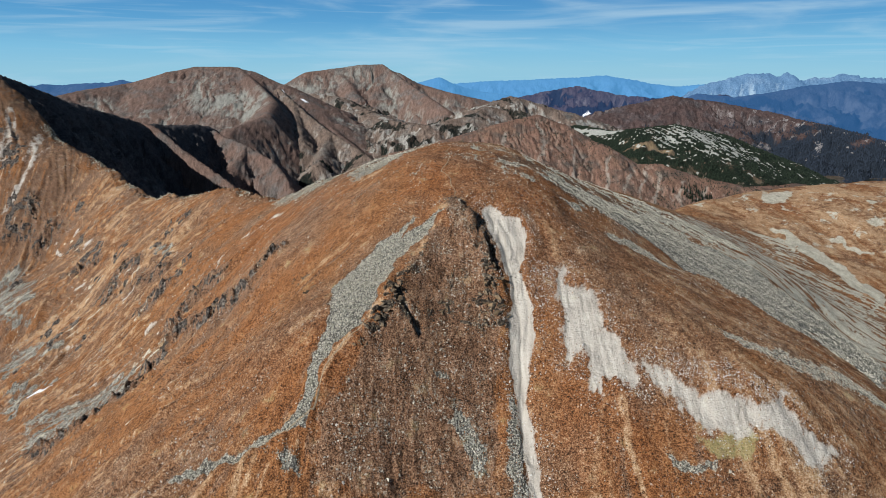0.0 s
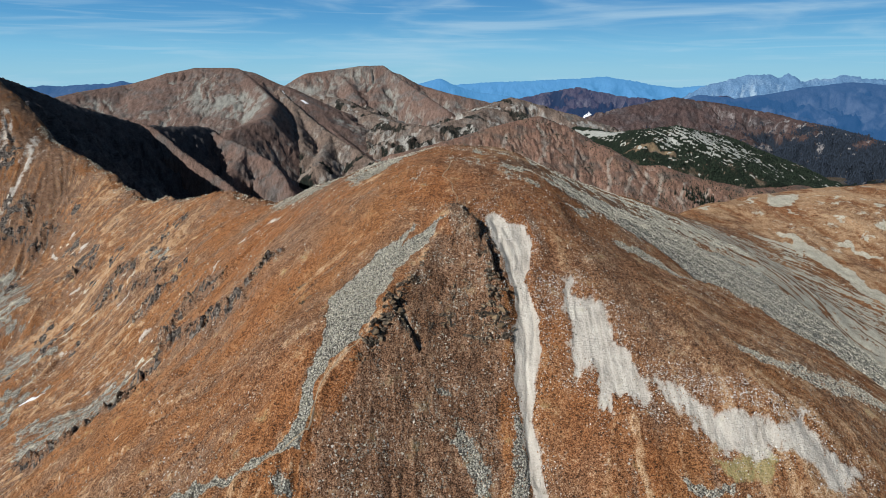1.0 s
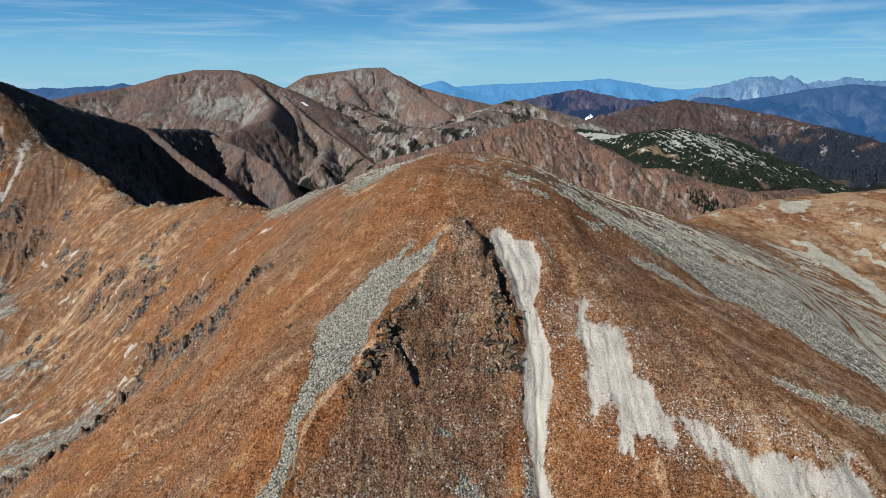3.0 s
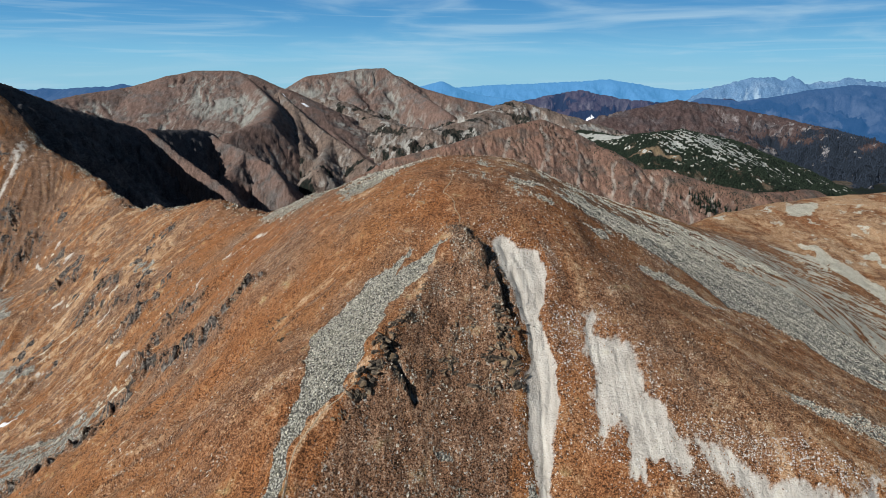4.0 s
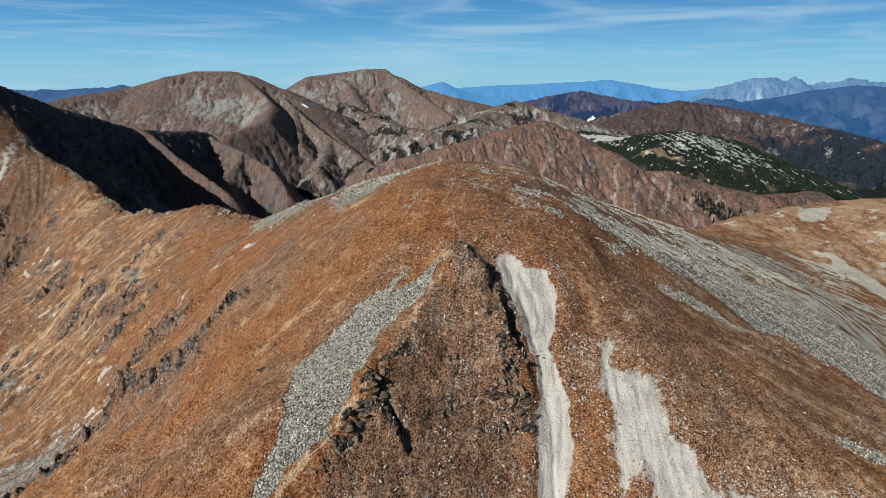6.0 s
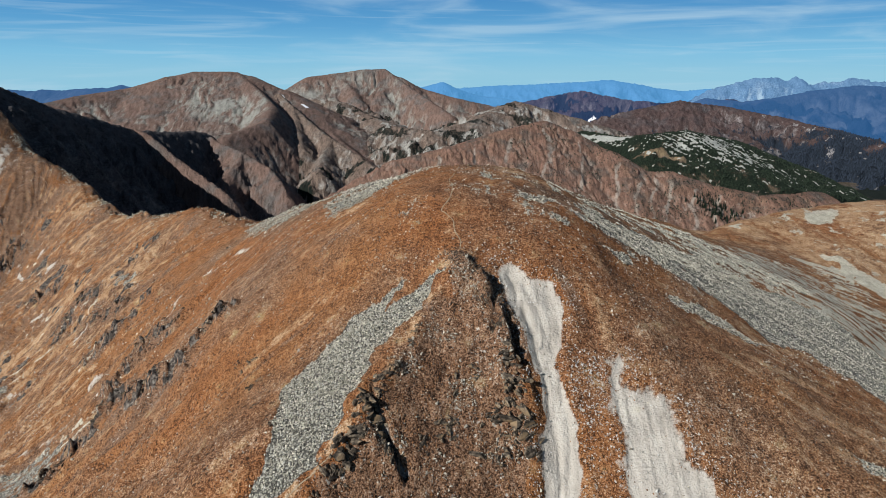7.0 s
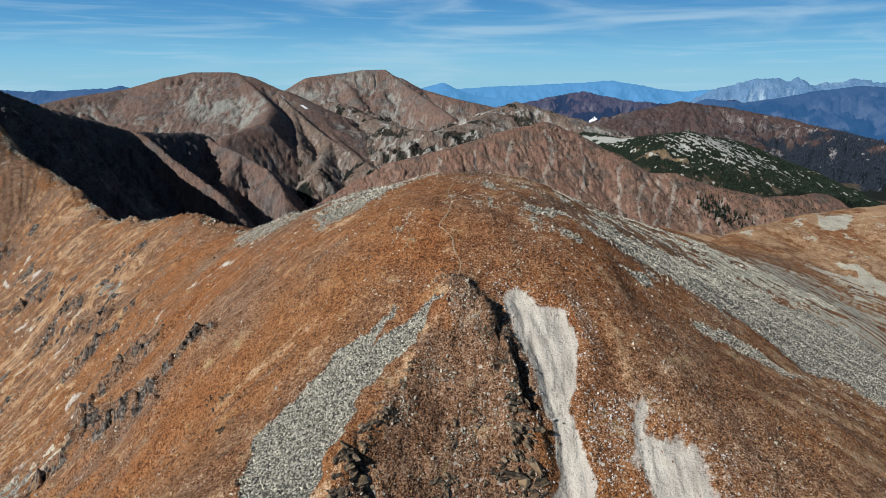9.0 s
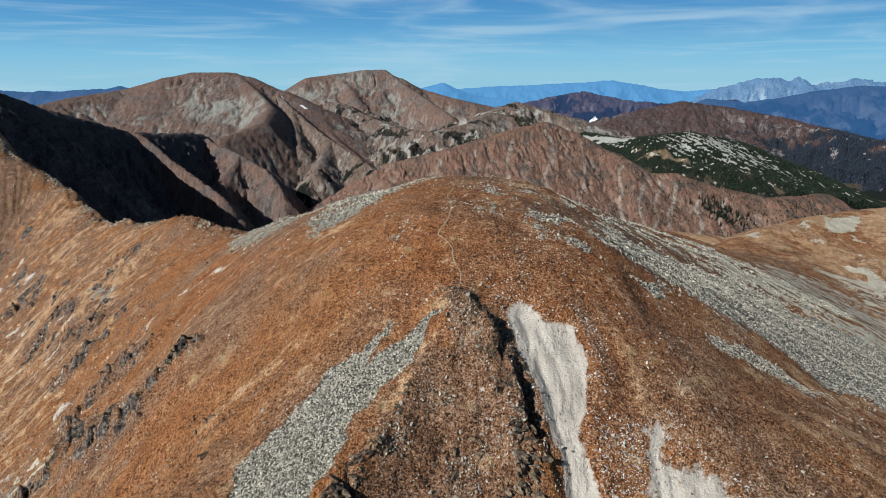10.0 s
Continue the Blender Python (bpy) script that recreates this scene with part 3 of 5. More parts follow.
class FallLines:
    """Noise drawn out down the slopes, as water and rubble draw their lines."""

    def __init__(self, x0, x1, y0, y1, step, size, length, seed):
        self.x0, self.y0, self.step = x0, y0, step
        gx, gy = np.meshgrid(np.arange(x0, x1, step), np.arange(y0, y1, step))
        n = fbm(gx / size, gy / size, 3, seed, 0.6)
        dy, dx = np.gradient(land(gx, gy) + 2.0 * fbm(gx / 30, gy / 30, 2, seed + 4), step)
        g = np.hypot(dx, dy) + 1e-6
        dx, dy = dx / g, dy / g
        total, count = n.copy(), 1
        for way in (1.0, -1.0):
            i, j = np.indices(n.shape).astype(float)
            for k in range(int(length / step)):
                a, b = np.clip(np.rint(i).astype(int), 0, n.shape[0] - 1), np.clip(np.rint(j).astype(int), 0, n.shape[1] - 1)
                i, j = i + way * dy[a, b], j + way * dx[a, b]
                total += n[np.clip(np.rint(i).astype(int), 0, n.shape[0] - 1), np.clip(np.rint(j).astype(int), 0, n.shape[1] - 1)]
                count += 1
        total /= total.std()
        self.field = total - total.mean()

    def __call__(self, x, y):
        j = np.clip((x - self.x0) / self.step, 0, self.field.shape[1] - 1.001)
        i = np.clip((y - self.y0) / self.step, 0, self.field.shape[0] - 1.001)
        a, b = i.astype(int), j.astype(int)
        u, v, f = i - a, j - b, self.field
        return (f[a, b] * (1 - u) + f[a + 1, b] * u) * (1 - v) + (f[a, b + 1] * (1 - u) + f[a + 1, b + 1] * u) * v


RILLS = FallLines(-580, 420, 60, 760, 1.4, 6.5, 45, 11)
THREADS = FallLines(-580, 420, 60, 760, 1.0, 3.0, 30, 61)
LEFT_STRANDS = FallLines(-480, -15, 104, 690, 0.62, 1.7, 26, 71)
RIGHT_STRANDS = FallLines(10, 430, 100, 560, 0.70, 1.7, 34, 73)


def strands(x, y):
    """The finest lines down the slopes."""
    return LEFT_STRANDS(x, y) * smooth(-17, -26, x) + RIGHT_STRANDS(x, y) * smooth(12, 20, x)


def top_stones(x, y):
    """Share of loose boulders between the summit and the scree slope."""
    m = 0.9 * fbm(x / 8, y / 8, 4, 301, 0.6) + 0.20 * THREADS(x, y) + 0.55 * smooth(30, 110, x) - 0.30
    return patch(x, y, SCREE_TOP, 4.0, 5.0, 12, 30) * smooth(-0.05, 0.30, m)


def near_land(x, y):
    """Height and ground cover of the near mountain."""
    base = land(x, y)
    z = base + 1.1 * fbm(x / 42, y / 42, 3, 3, 0.48) * smooth(60, 140, np.hypot(x, y - 150) + 60)
    # rills down the side ridge and the left flank, along the fall line
    edge = to_line(x, y, SIDE_CREST)[0]
    side = smooth(-40, -130, x + 0.35 * (y - 250))
    rill, thread, strand = RILLS(x, y), THREADS(x, y), strands(x, y)
    spur = to_line(x, y, [(a, b, 0) for a, b in SPUR_EDGE])[0]
    z = z + (side * (1.15 - 0.55 * smooth(-200, -330, x)) + 0.14 * smooth(3, 16, spur)) * rill * smooth(40, 110, np.hypot(x - 5, y - 225)) * (0.15 + 0.85 * smooth(4, 45, edge)) + (0.08 + 0.25 * side) * thread + 0.16 * side * strand
    ridge = np.minimum(edge, to_line(x, y, BACK_CREST)[0])
    z = z + 1.6 * np.exp(-(ridge / 7.0) ** 2) * (fbm(x / 7, y / 7, 5, 27, 0.6, True) - 0.1)
    # the spur's edge, the rib of crags, the wall beside the gully
    d = to_line(x, y, [(a, b, 0) for a, b in SPUR_EDGE])[0]
    z = z + 2.2 * np.exp(-d / 5.0)
    # black clefts under the crags of the spur
    split = to_line(x + 0.7 * fbm(x / 2, y / 2, 3, 52), y, [(a, b, 0) for a, b in CLEFT])[0]
    cleft = np.exp(-(split / 0.8) ** 2)
    beside = x - np.interp(y, [p[1] for p in CLEFT[::-1]], [p[0] for p in CLEFT[::-1]])
    z = z - 2.6 * cleft + 1.5 * np.exp(-(split / 3.0) ** 2) * smooth(0.3, -0.8, beside) * (0.8 + fbm(x / 2.5, y / 2.5, 3, 53))
    crags, warp = np.zeros(x.shape), 5.0 * fbm(x / 11, y / 11, 4, 22, 0.6)
    for line, wide in CRAG_LINES:
        d = to_line(x + warp, y - warp, [(a, b, 0) for a, b in line])[0]
        crags = np.maximum(crags, np.exp(-(d / wide) ** 2))
    z = z + crags * (1.2 + 4.2 * np.clip(fbm(x / 9, y / 9, 5, 21, 0.55, True), -0.5, 1.2))
    chips = np.zeros(x.shape)
    for line, wide in PALE_LINES:
        d = to_line(x + 0.25 * warp, y - 0.25 * warp, [(a, b, 0) for a, b in line])[0]
        chips = np.maximum(chips, smooth(1.3 * wide, 0.4 * wide, d))
    d = to_line(x, y, [(a, b, 0) for a, b in WALL])[0]
    wall_x = np.interp(y, [p[1] for p in WALL[::-1]], [p[0] for p in WALL[::-1]])
    left = smooth(0.6, -3.0, x - wall_x + 0.9 * fbm(x / 2.5, y / 2.5, 3, 9))
    wall_x = wall_x + 1.1 * fbm(x / 9, y / 4, 4, 46, 0.6) - 0.8
    z = z - 3.6 * np.exp(-((x - wall_x) / 1.1) ** 2) * smooth(171, 165, y) * smooth(158.5, 160.5, y)
    z = z + left * 3.4 * np.exp(-np.maximum(wall_x - 2.5 - x, 0) / 4.0) * smooth(184, 174, y) * smooth(149, 158, y) * (0.9 + 0.6 * fbm(x / 3, y / 3, 4, 47, 0.6))
    shaded_soil = patch(x, y, SHADED_SOIL, 1.2, 1.6, 4, 48)
    z = z + 0.35 * shaded_soil * fbm(x / 1.2, y / 1.2, 4, 49, 0.6)
    ragged = 0.12 * thread + 0.10 * strand + 0.30 * fbm(x / 1.6, y / 2.4, 4, 50, 0.6)
    scar_a, scar_b, scar_c = patch(x, y, SCAR_GULLY, 1.0, 0.5, 4, 1), patch(x, y, SCAR_FAN, 2.2, 1.2, 5, 2), patch(x, y, SCAR_LOW, 2.4, 1.3, 5, 3)
    scar_a, scar_b, scar_c = (np.clip(m + ragged * 4 * m * (1 - m), 0, 1) for m in (scar_a, scar_b, scar_c))
    # lower end of the gully, below the part that shows well
    z = z - 1.8 * patch(x, y, SCAR_GULLY, 2.2, 0.5, 4, 1) - 0.9 * scar_b - 0.7 * scar_c
    rill2 = fbm(x / 1.6 + 0.5 * fbm(x / 4, y / 9, 2, 6), y / 26, 4, 15, 0.55)
    z = z + 0.22 * rill2 * np.maximum(scar_a, np.maximum(scar_b, scar_c))
    channel = to_line(x + 0.5 * fbm(x / 3, y / 6, 3, 45), y, [(14, 180, 0), (17.5, 168, 0), (19, 160, 0), (20.5, 150, 0), (20, 138, 0), (19, 125, 0), (18, 112, 0)])[0]
    z = z - 0.55 * np.exp(-(channel / 0.5) ** 2)
    channel = to_line(x + 0.6 * fbm(x / 3, y / 6, 3, 51), y, [(17, 178, 0), (20.5, 168, 0), (22.2, 160, 0), (22.8, 152, 0), (21.5, 146, 0)])[0]
    z = z - 0.5 * np.exp(-(channel / 0.38) ** 2)
    strip = patch(x, y, SCREE_STRIP, 0.7, 0.9, 4, 4)
    right = patch(x, y, RIGHT_SCREE, 2.5, 3.0, 12, 5)
    upper = top_stones(x, y)
    heath = patch(x, y, HEATH, 3.0, 3.0, 9, 6)
    bits = np.maximum.reduce([0.85 * patch(x, y, GREEN_STRIP, 0.8, 0.9, 4, 40), patch(x, y, STONE_BIT, 0.5, 0.7, 3, 41), 0.7 * patch(x, y, SPUR_FOOT, 1.0, 1.2, 3, 42), patch(x, y, GREY_BIT, 0.9, 1.0, 4, 7), patch(x, y, STRIPE, 0.8, 1.2, 4, 8), 0.8 * patch(x, y, RIGHT_BIT, 1.2, 1.5, 5, 9), 0.9 * patch(x, y, THIN_STRIPE, 0.9, 1.0, 4, 29),
                              0.9 * patch(x, y, SADDLE_GREY, 3.0, 3.0, 9, 10), 0.9 * patch(x, y, KNOLL_GREY, 2.0, 2.5, 7, 12), 0.95 * upper, (0.62 + 0.2 * thread) * np.maximum(patch(x, y, SADDLE_TOP, 2.0, 3.0, 7, 31), patch(x, y, SADDLE_LOW, 2.5, 3.5, 8, 32))])
    for k, outline in enumerate(SUMMIT_BITS):
        bits = np.maximum(bits, 0.62 * patch(x, y, outline, 1.8, 2.6, 3, 210 + k))
    z = z - 0.5 * strip + 0.4 * right * fbm(x / 6, y / 6, 3, 77)
    # turf hummocks and knobbly ground
    r = np.hypot(x, y + 30)
    z = z + 0.42 * fbm(x / 6.5, y / 6.5, 4, 5, 0.6) + heath * 0.45 * fbm(x / 2.6, y / 2.6, 4, 25, 0.62)
    far_side = smooth(-100, -190, x) * smooth(230, 330, y)
    knobs = smooth(0.22, 0.55, fbm(x / 34, y / 34, 3, 91)) * far_side * smooth(8, 40, edge)
    z = z + knobs * 1.7 * np.clip(fbm(x / 11, y / 11, 5, 93, 0.6, True), 0, 2)
    # fine rubble washed out between strips of turf, down the fall line
    wash = patch(x, y, STREAKS, 5.0, 4.0, 20, 13) * (0.10 + 0.84 * smooth(-0.65, 0.25, strand + 0.45 * thread + 0.25 * rill + 0.9 * smooth(290, 220, y) - 0.9 * smooth(320, 390, y) + 0.5 * fbm(x / 40, y / 40, 3, 65)))
    hollow = patch(x, y, HOLLOW, 1.6, 2.5, 8, 14) * (0.85 + 0.15 * strand)
    top = patch(x, y, PALE_TOP, 2.5, 3.0, 9, 15)
    rills = smooth(1.3, 2.1, strand + 0.45 * thread + 1.2 * fbm(x / 45, y / 45, 3, 64)) * side * smooth(120, 230, r) * (0.25 + 0.75 * smooth(10, 70, edge)) * 0.60
    lines = 0.5 * thread
    fans = np.maximum.reduce([patch(x, y, LEFT_FAN, 3, 5, 18, 16), patch(x, y, LEFT_GREY, 8, 10, 25, 17), patch(x, y, LEFT_LOW, 4, 6, 16, 18), patch(x, y, LEFT_LOW_B, 4, 6, 16, 19)])
    fans = np.maximum(fans, patch(x, y, LEFT_PATCH, 2, 3, 8, 33)) * np.clip(0.42 + 0.13 * strand + 0.12 * thread, 0, 1) * (1 - 0.8 * crags)
    grey_fans = np.clip(fans * 1.35 + 0.06 * strand * (fans > 0.1), 0, 1)
    on_shoulder = smooth(190, 240, x) * smooth(330, 400, y)
    bare = on_shoulder * 0.55 * smooth(0.34, 0.55, fbm(x / 16, y / 9, 4, 181, 0.6))
    for k, outline in enumerate(SHOULDER_BITS):
        bare = np.maximum(bare, (0.85 + 0.1 * thread) * patch(x, y, outline, 2.0, 3.0, 8, 200 + k))
    streak = np.clip(np.maximum.reduce([bare, wash, hollow, top, rills, 0.75 * fans]), 0, 1)
    lichen = patch(x, y, LICHEN, 1.2, 1.5, 5, 20)
    tan = np.maximum(0.62 * patch(x, y, TAN_CREST, 5.0, 4.5, 6, 21) * (0.75 + 0.5 * fbm(x / 3, y / 3, 4, 83, 0.6)), 0.6 * smooth(0.1, 0.5, fbm(x / 30, y / 30, 3, 66)) * smooth(130, 200, np.abs(x)) * smooth(260, 360, y) * smooth(-400, -280, x))
    tan = np.maximum(tan, (0.55 + 0.5 * fbm(x / 2.5, y / 2.5, 3, 84)) * smooth(3.6, 1.2, spur + 1.5 * fbm(x / 4, y / 4, 3, 79)) * smooth(0.6, -1.0, x - np.interp(y, [p[1] for p in SPUR_EDGE[::-1]], [p[0] for p in SPUR_EDGE[::-1]])) * smooth(117, 122, y))
    rock = np.maximum.reduce([1.2 * cleft, smooth(0.15, 0.6, crags) * smooth(-0.02, 0.30, fbm(x / 4, y / 4, 4, 23, 0.6)), knobs * smooth(-0.2, 0.3, fbm(x / 9, y / 9, 4, 95, 0.6))])
    heath = np.maximum.reduce([heath, shaded_soil, 0.95 * patch(x, y, DARK_HEAD, 3.0, 4.0, 9, 49), 0.75 * patch(x, y, SCREE_TOP, 6.0, 5.0, 12, 30) * smooth(-0.35, 0.3, fbm(x / 13, y / 13, 4, 305))])
    heath = np.maximum(heath, smooth(0.02, 0.35, crags))
    tan = np.clip(np.maximum(tan, np.maximum(side * (0.10 + 0.50 * smooth(0.2, 1.7, 0.8 * strand + 0.5 * thread + 0.35 * rill + 0.7 * smooth(-110, -190, x) * smooth(-400, -280, x) + 0.6 * fbm(x / 50, y / 50, 3, 69))), (0.50 + 0.12 * fbm(x / 40, y / 30, 4, 183) + 0.14 * strand) * smooth(150, 215, x) * smooth(330, 420, y))), 0, 1)
    tan = np.maximum(tan, (0.42 + 0.14 * thread + 0.12 * strand) * smooth(30, 75, x) * smooth(1.0, 0.3, right + upper))
    ruddy = smooth(-0.6, 0.9, fbm(x / 60, y / 60, 3, 67) + smooth(60, -60, x) * 0.4 + 0.25 * rill) * (1 - 0.85 * side)
    scar = np.maximum.reduce([scar_a, 0.97 * scar_b, 0.9 * scar_c, chips * (0.52 + 0.16 * thread), 0.62 * hollow])
    heath = np.maximum(heath, side * 0.95 * smooth(0.25, 1.5, 0.35 - 0.65 * strand - 0.50 * thread - 0.75 * rill * (1 - 0.6 * smooth(-240, -340, x)) + 0.7 * smooth(-260, -380, x) + 0.6 * fbm(x / 40, y / 40, 3, 78)))
    hillside = smooth(140, 90, np.hypot(x - 10, y - 190))
    heath = np.clip(np.maximum(heath, hillside * (0.14 - 0.15 * thread - 0.18 * strand)), 0, 1)
    tan = np.clip(np.maximum(tan, hillside * (0.16 + 0.12 * thread + 0.18 * strand)), 0, 1)
    one = np.stack([np.maximum.reduce([strip, right * smooth(-1.6, -0.8, lines + 0.6 * fbm(x / 9, y / 9, 3, 68)), bits, grey_fans]), scar, heath, tan], -1)
    two = np.stack([streak, lichen, rock, ruddy], -1)
    return z, one, two


GROUND = near_ground_material()
az = np.r_[np.arange(-180, -38, 2.0), np.arange(-38, 38, 0.095), np.arange(38, 181, 2.0)]
rad = np.r_[np.arange(1, 96, 9.0), 96 * 1.0045 ** np.arange(0, 552)]
X, Y = fan(az, rad)
Z, ONE, TWO = near_land(X, Y)
CX, CY = 0.25 * (X[1:, 1:] + X[1:, :-1] + X[:-1, 1:] + X[:-1, :-1]), 0.25 * (Y[1:, 1:] + Y[1:, :-1] + Y[:-1, 1:] + Y[:-1, :-1])
ON_SIDE = CX < np.interp(CY, [-500, 100, 200, 235, 300, 395, 480, 700], [-330, -270, -215, -165, -135, -102, -60, 0])
ON_SHOULDER = CX > np.interp(CY, [-500, 150, 250, 330, 400, 500, 700], [600, 420, 260, 190, 150, 100, 60])
for name, where, label in (("summit_hill", ~ON_SIDE & ~ON_SHOULDER, "steep summit hill of rust-orange autumn grass with pale erosion scars"),
                           ("side_ridge", ON_SIDE, "side ridge of orange grass cut by rills and grey crags"),
                           ("grassy_shoulder", ON_SHOULDER, "rounded tan grass shoulder with pale gravel patches")):
    ob = new(name, sheet(name, X, Y, Z, where, ONE, TWO))
    ob.data.materials.append(GROUND)
    tagged(ob, label, "mountain", kind="structure")

GX, GY = fan(np.arange(-180, 181, 1.5), 1.05 ** np.arange(100, 175))
GZ = 10 - 0.04 * np.maximum(GY - 1500, 0) + 14 * fbm(GX / 420, GY / 420, 4, 31)
ground = new("ground", sheet("ground", GX, GY, GZ, cover=np.stack([0 * GX, smooth(-0.2, 0.3, fbm(GX / 300, GY / 300, 3, 32)), 0 * GX, 0 * GX], -1)))
ground.data.materials.append(far_ground_material("valley_floor", (0.10, 0.075, 0.05), (0.12, 0.11, 0.10), (0.25, 0.24, 0.22), (0.016, 0.024, 0.018), 20))
tagged(ground, "brown valley floor with dark woods reaching the horizon", "ground", kind="structure")


def field_height(az, rad, z, x, y, centre=(0.0, -30.0)):
    a, r = np.degrees(np.arctan2(x - centre[0], y - centre[1])), np.hypot(x - centre[0], y - centre[1])
    j = np.clip(np.interp(a, az, np.arange(len(az))), 0, len(az) - 1.001)
    i = np.clip(np.interp(r, rad, np.arange(len(rad))), 0, len(rad) - 1.001)
    p, q = i.astype(int), j.astype(int)
    u, v = i - p, j - q
    return (z[p, q] * (1 - u) + z[p + 1, q] * u) * (1 - v) + (z[p, q + 1] * (1 - u) + z[p + 1, q + 1] * u) * v


FIELDS = {}
BRINK = [(396, 1560, 220), (430, 1540, 192), (471, 1535, 172), (540, 1520, 148), (638, 1500, 128), (744, 1475, 116), (922, 1575, 92), (1141, 1730, 60)]


def mountain(name, spines, slope, span, reach, steps, seed, rugged, gullies, material, label, covers=None, floor=-90.0, round_top=20.0, brink=None, comb=None):
    """A mountain that falls away from its crest lines. span: bearings; reach: distances; steps: degrees and growth of the rings;
    slope: fall of each crest's sides, or of its two sides; rugged: height and size of its lumps; gullies: depth and spacing of the furrows down its slopes; covers: shares of ground cover."""
    az = np.arange(span[0], span[1], steps[0])
    rad = reach[0] * steps[1] ** np.arange(0, math.log(reach[1] / reach[0]) / math.log(steps[1]))
    x, y = fan(az, rad)
    s, (deep, apart) = rugged[1], gullies
    z, reach_d, along, crest = np.full(x.shape, -1e3), np.zeros(x.shape), np.zeros(x.shape), np.full(x.shape, 1e9)
    lump = fbm(x / s, y / s, 6, seed, 0.5, True) - 0.3
    bend = fbm(x / (2.5 * apart), y / (2.5 * apart), 3, seed + 5)
    for k, spine in enumerate(spines):
        steep, run = slope[k] if isinstance(slope, tuple) else slope, 0.0
        for p, q in zip(spine[:-1], spine[1:]):
            d, h, a = to_line(x, y, [p, q])
            a = x * math.cos(comb) + y * math.sin(comb) if comb is not None else a + run
            run += math.hypot(q[0] - p[0], q[1] - p[1])
            if isinstance(steep, tuple):
                near = smooth(-25, 25, ((q[0] - p[0]) * (y - p[1]) - (q[1] - p[1]) * (x - p[0])) / math.hypot(q[0] - p[0], q[1] - p[1]))
                fall = steep[1] + (steep[0] - steep[1]) * near
            else:
                fall = steep
            zz = h - fall * (np.sqrt(d * d + round_top ** 2) - round_top)
            on = zz > z
            z, reach_d, along = np.where(on, zz, z), np.where(on, d, reach_d), np.where(on, a + 900.0 * k, along)
            crest = np.minimum(crest, d)
    furrow = fbm(along / apart + 0.9 * bend, reach_d / (11 * apart), 4, seed + 9, 0.55, True)
    chute = fbm(along / (0.45 * apart) + 1.6 * bend, reach_d / (12 * apart), 4, seed + 19, 0.6)
    fine = fbm(along / (0.17 * apart) + 2.2 * bend, reach_d / (7 * apart), 3, seed + 29, 0.6)
    z = z + deep * smooth(0, 2.2 * apart, crest) * (furrow - 0.2) + 0.16 * deep * smooth(0, apart, crest) * fine
    z = z + rugged[0] * (0.12 + 0.88 * smooth(0, s, crest)) * lump + 0.16 * rugged[0] * fbm(x / (0.14 * s), y / (0.14 * s), 4, seed + 2, 0.6, True)
    if brink:
        z = z - 1.4 * np.maximum(np.interp(x, [p[0] for p in brink], [p[1] for p in brink]) - y, 0)
    FIELDS[name] = (az, rad, z)
    cover = np.zeros((*x.shape, 4))
    cover[..., 0] = (smooth(0.05, -0.55, furrow) * 0.5 + 0.5 * chute + 0.45 * fine + 0.12) * smooth(10, 100, crest)
    if covers is not None:
        covers(cover, x, y, z, crest, furrow)
    low = z < floor
    keep = ~(low[:-1, :-1] & low[1:, :-1] & low[:-1, 1:] & low[1:, 1:])
    ob = new(name, sheet(name, x, y, z, keep, np.clip(cover, 0, 1)))
    ob.data.materials.append(material)
    tagged(ob, label, "mountain", kind="structure")
    return ob


def dry_covers(cover, x, y, z, crest, furrow):
    cover[..., 0] = cover[..., 0] * 0.75 + (0.22 * smooth(0.0, 0.5, fbm(x / 120, y / 120, 5, 501, 0.6)) * smooth(60, 200, crest))
    cover[..., 3] = 0.2 * smooth(0.1, 0.5, fbm(x / 240, y / 240, 3, 503))


def bowl_covers(cover, x, y, z, crest, furrow):
    dry_covers(cover, x, y, z, crest, furrow)
    bowl = np.exp(-((x + 740) / 130) ** 2 - ((y - 2260) / 110) ** 2) + 0.8 * np.exp(-((x + 640) / 60) ** 2 - ((y - 2150) / 120) ** 2)
    cover[..., 0] += bowl * (0.35 + 0.5 * fbm(x / 35, y / 60, 4, 531, 0.6))


def crown_covers(cover, x, y, z, crest, furrow):
    dry_covers(cover, x, y, z, crest, furrow)
    grey = np.exp(-((x + 480) / 110) ** 2) * smooth(250, 380, z) + 0.7 * np.exp(-((x + 250) / 50) ** 2)
    cover[..., 0] += grey * (0.48 + 0.4 * fbm(x / 40, y / 70, 4, 533, 0.6))


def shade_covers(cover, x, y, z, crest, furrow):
    # less pale rubble: keeps the shaded ridge dark and the far ranges plain
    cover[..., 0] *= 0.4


def rough_covers(cover, x, y, z, crest, furrow):
    cover[..., 1] = smooth(0.05, 0.4, fbm(x / 150, y / 150, 5, 505, 0.65) + 0.25 * fbm(x / 28, y / 28, 3, 506, 0.6)) * 0.62
    cover[..., 2] = 0.6 * smooth(0.15, 0.5, fbm(x / 90, y / 90, 4, 507, 0.6))


def rubble_covers(cover, x, y, z, crest, furrow):
    cover[..., 0] = 0.9 * cover[..., 0] + 0.35 * smooth(0.0, 0.5, fbm(x / 70, y / 110, 4, 541, 0.6)) * smooth(260, 180, z)
    cover[..., 1] = 0.7 * smooth(0.1, 0.45, fbm(x / 60, y / 60, 5, 543, 0.6)) * smooth(175, 135, z)


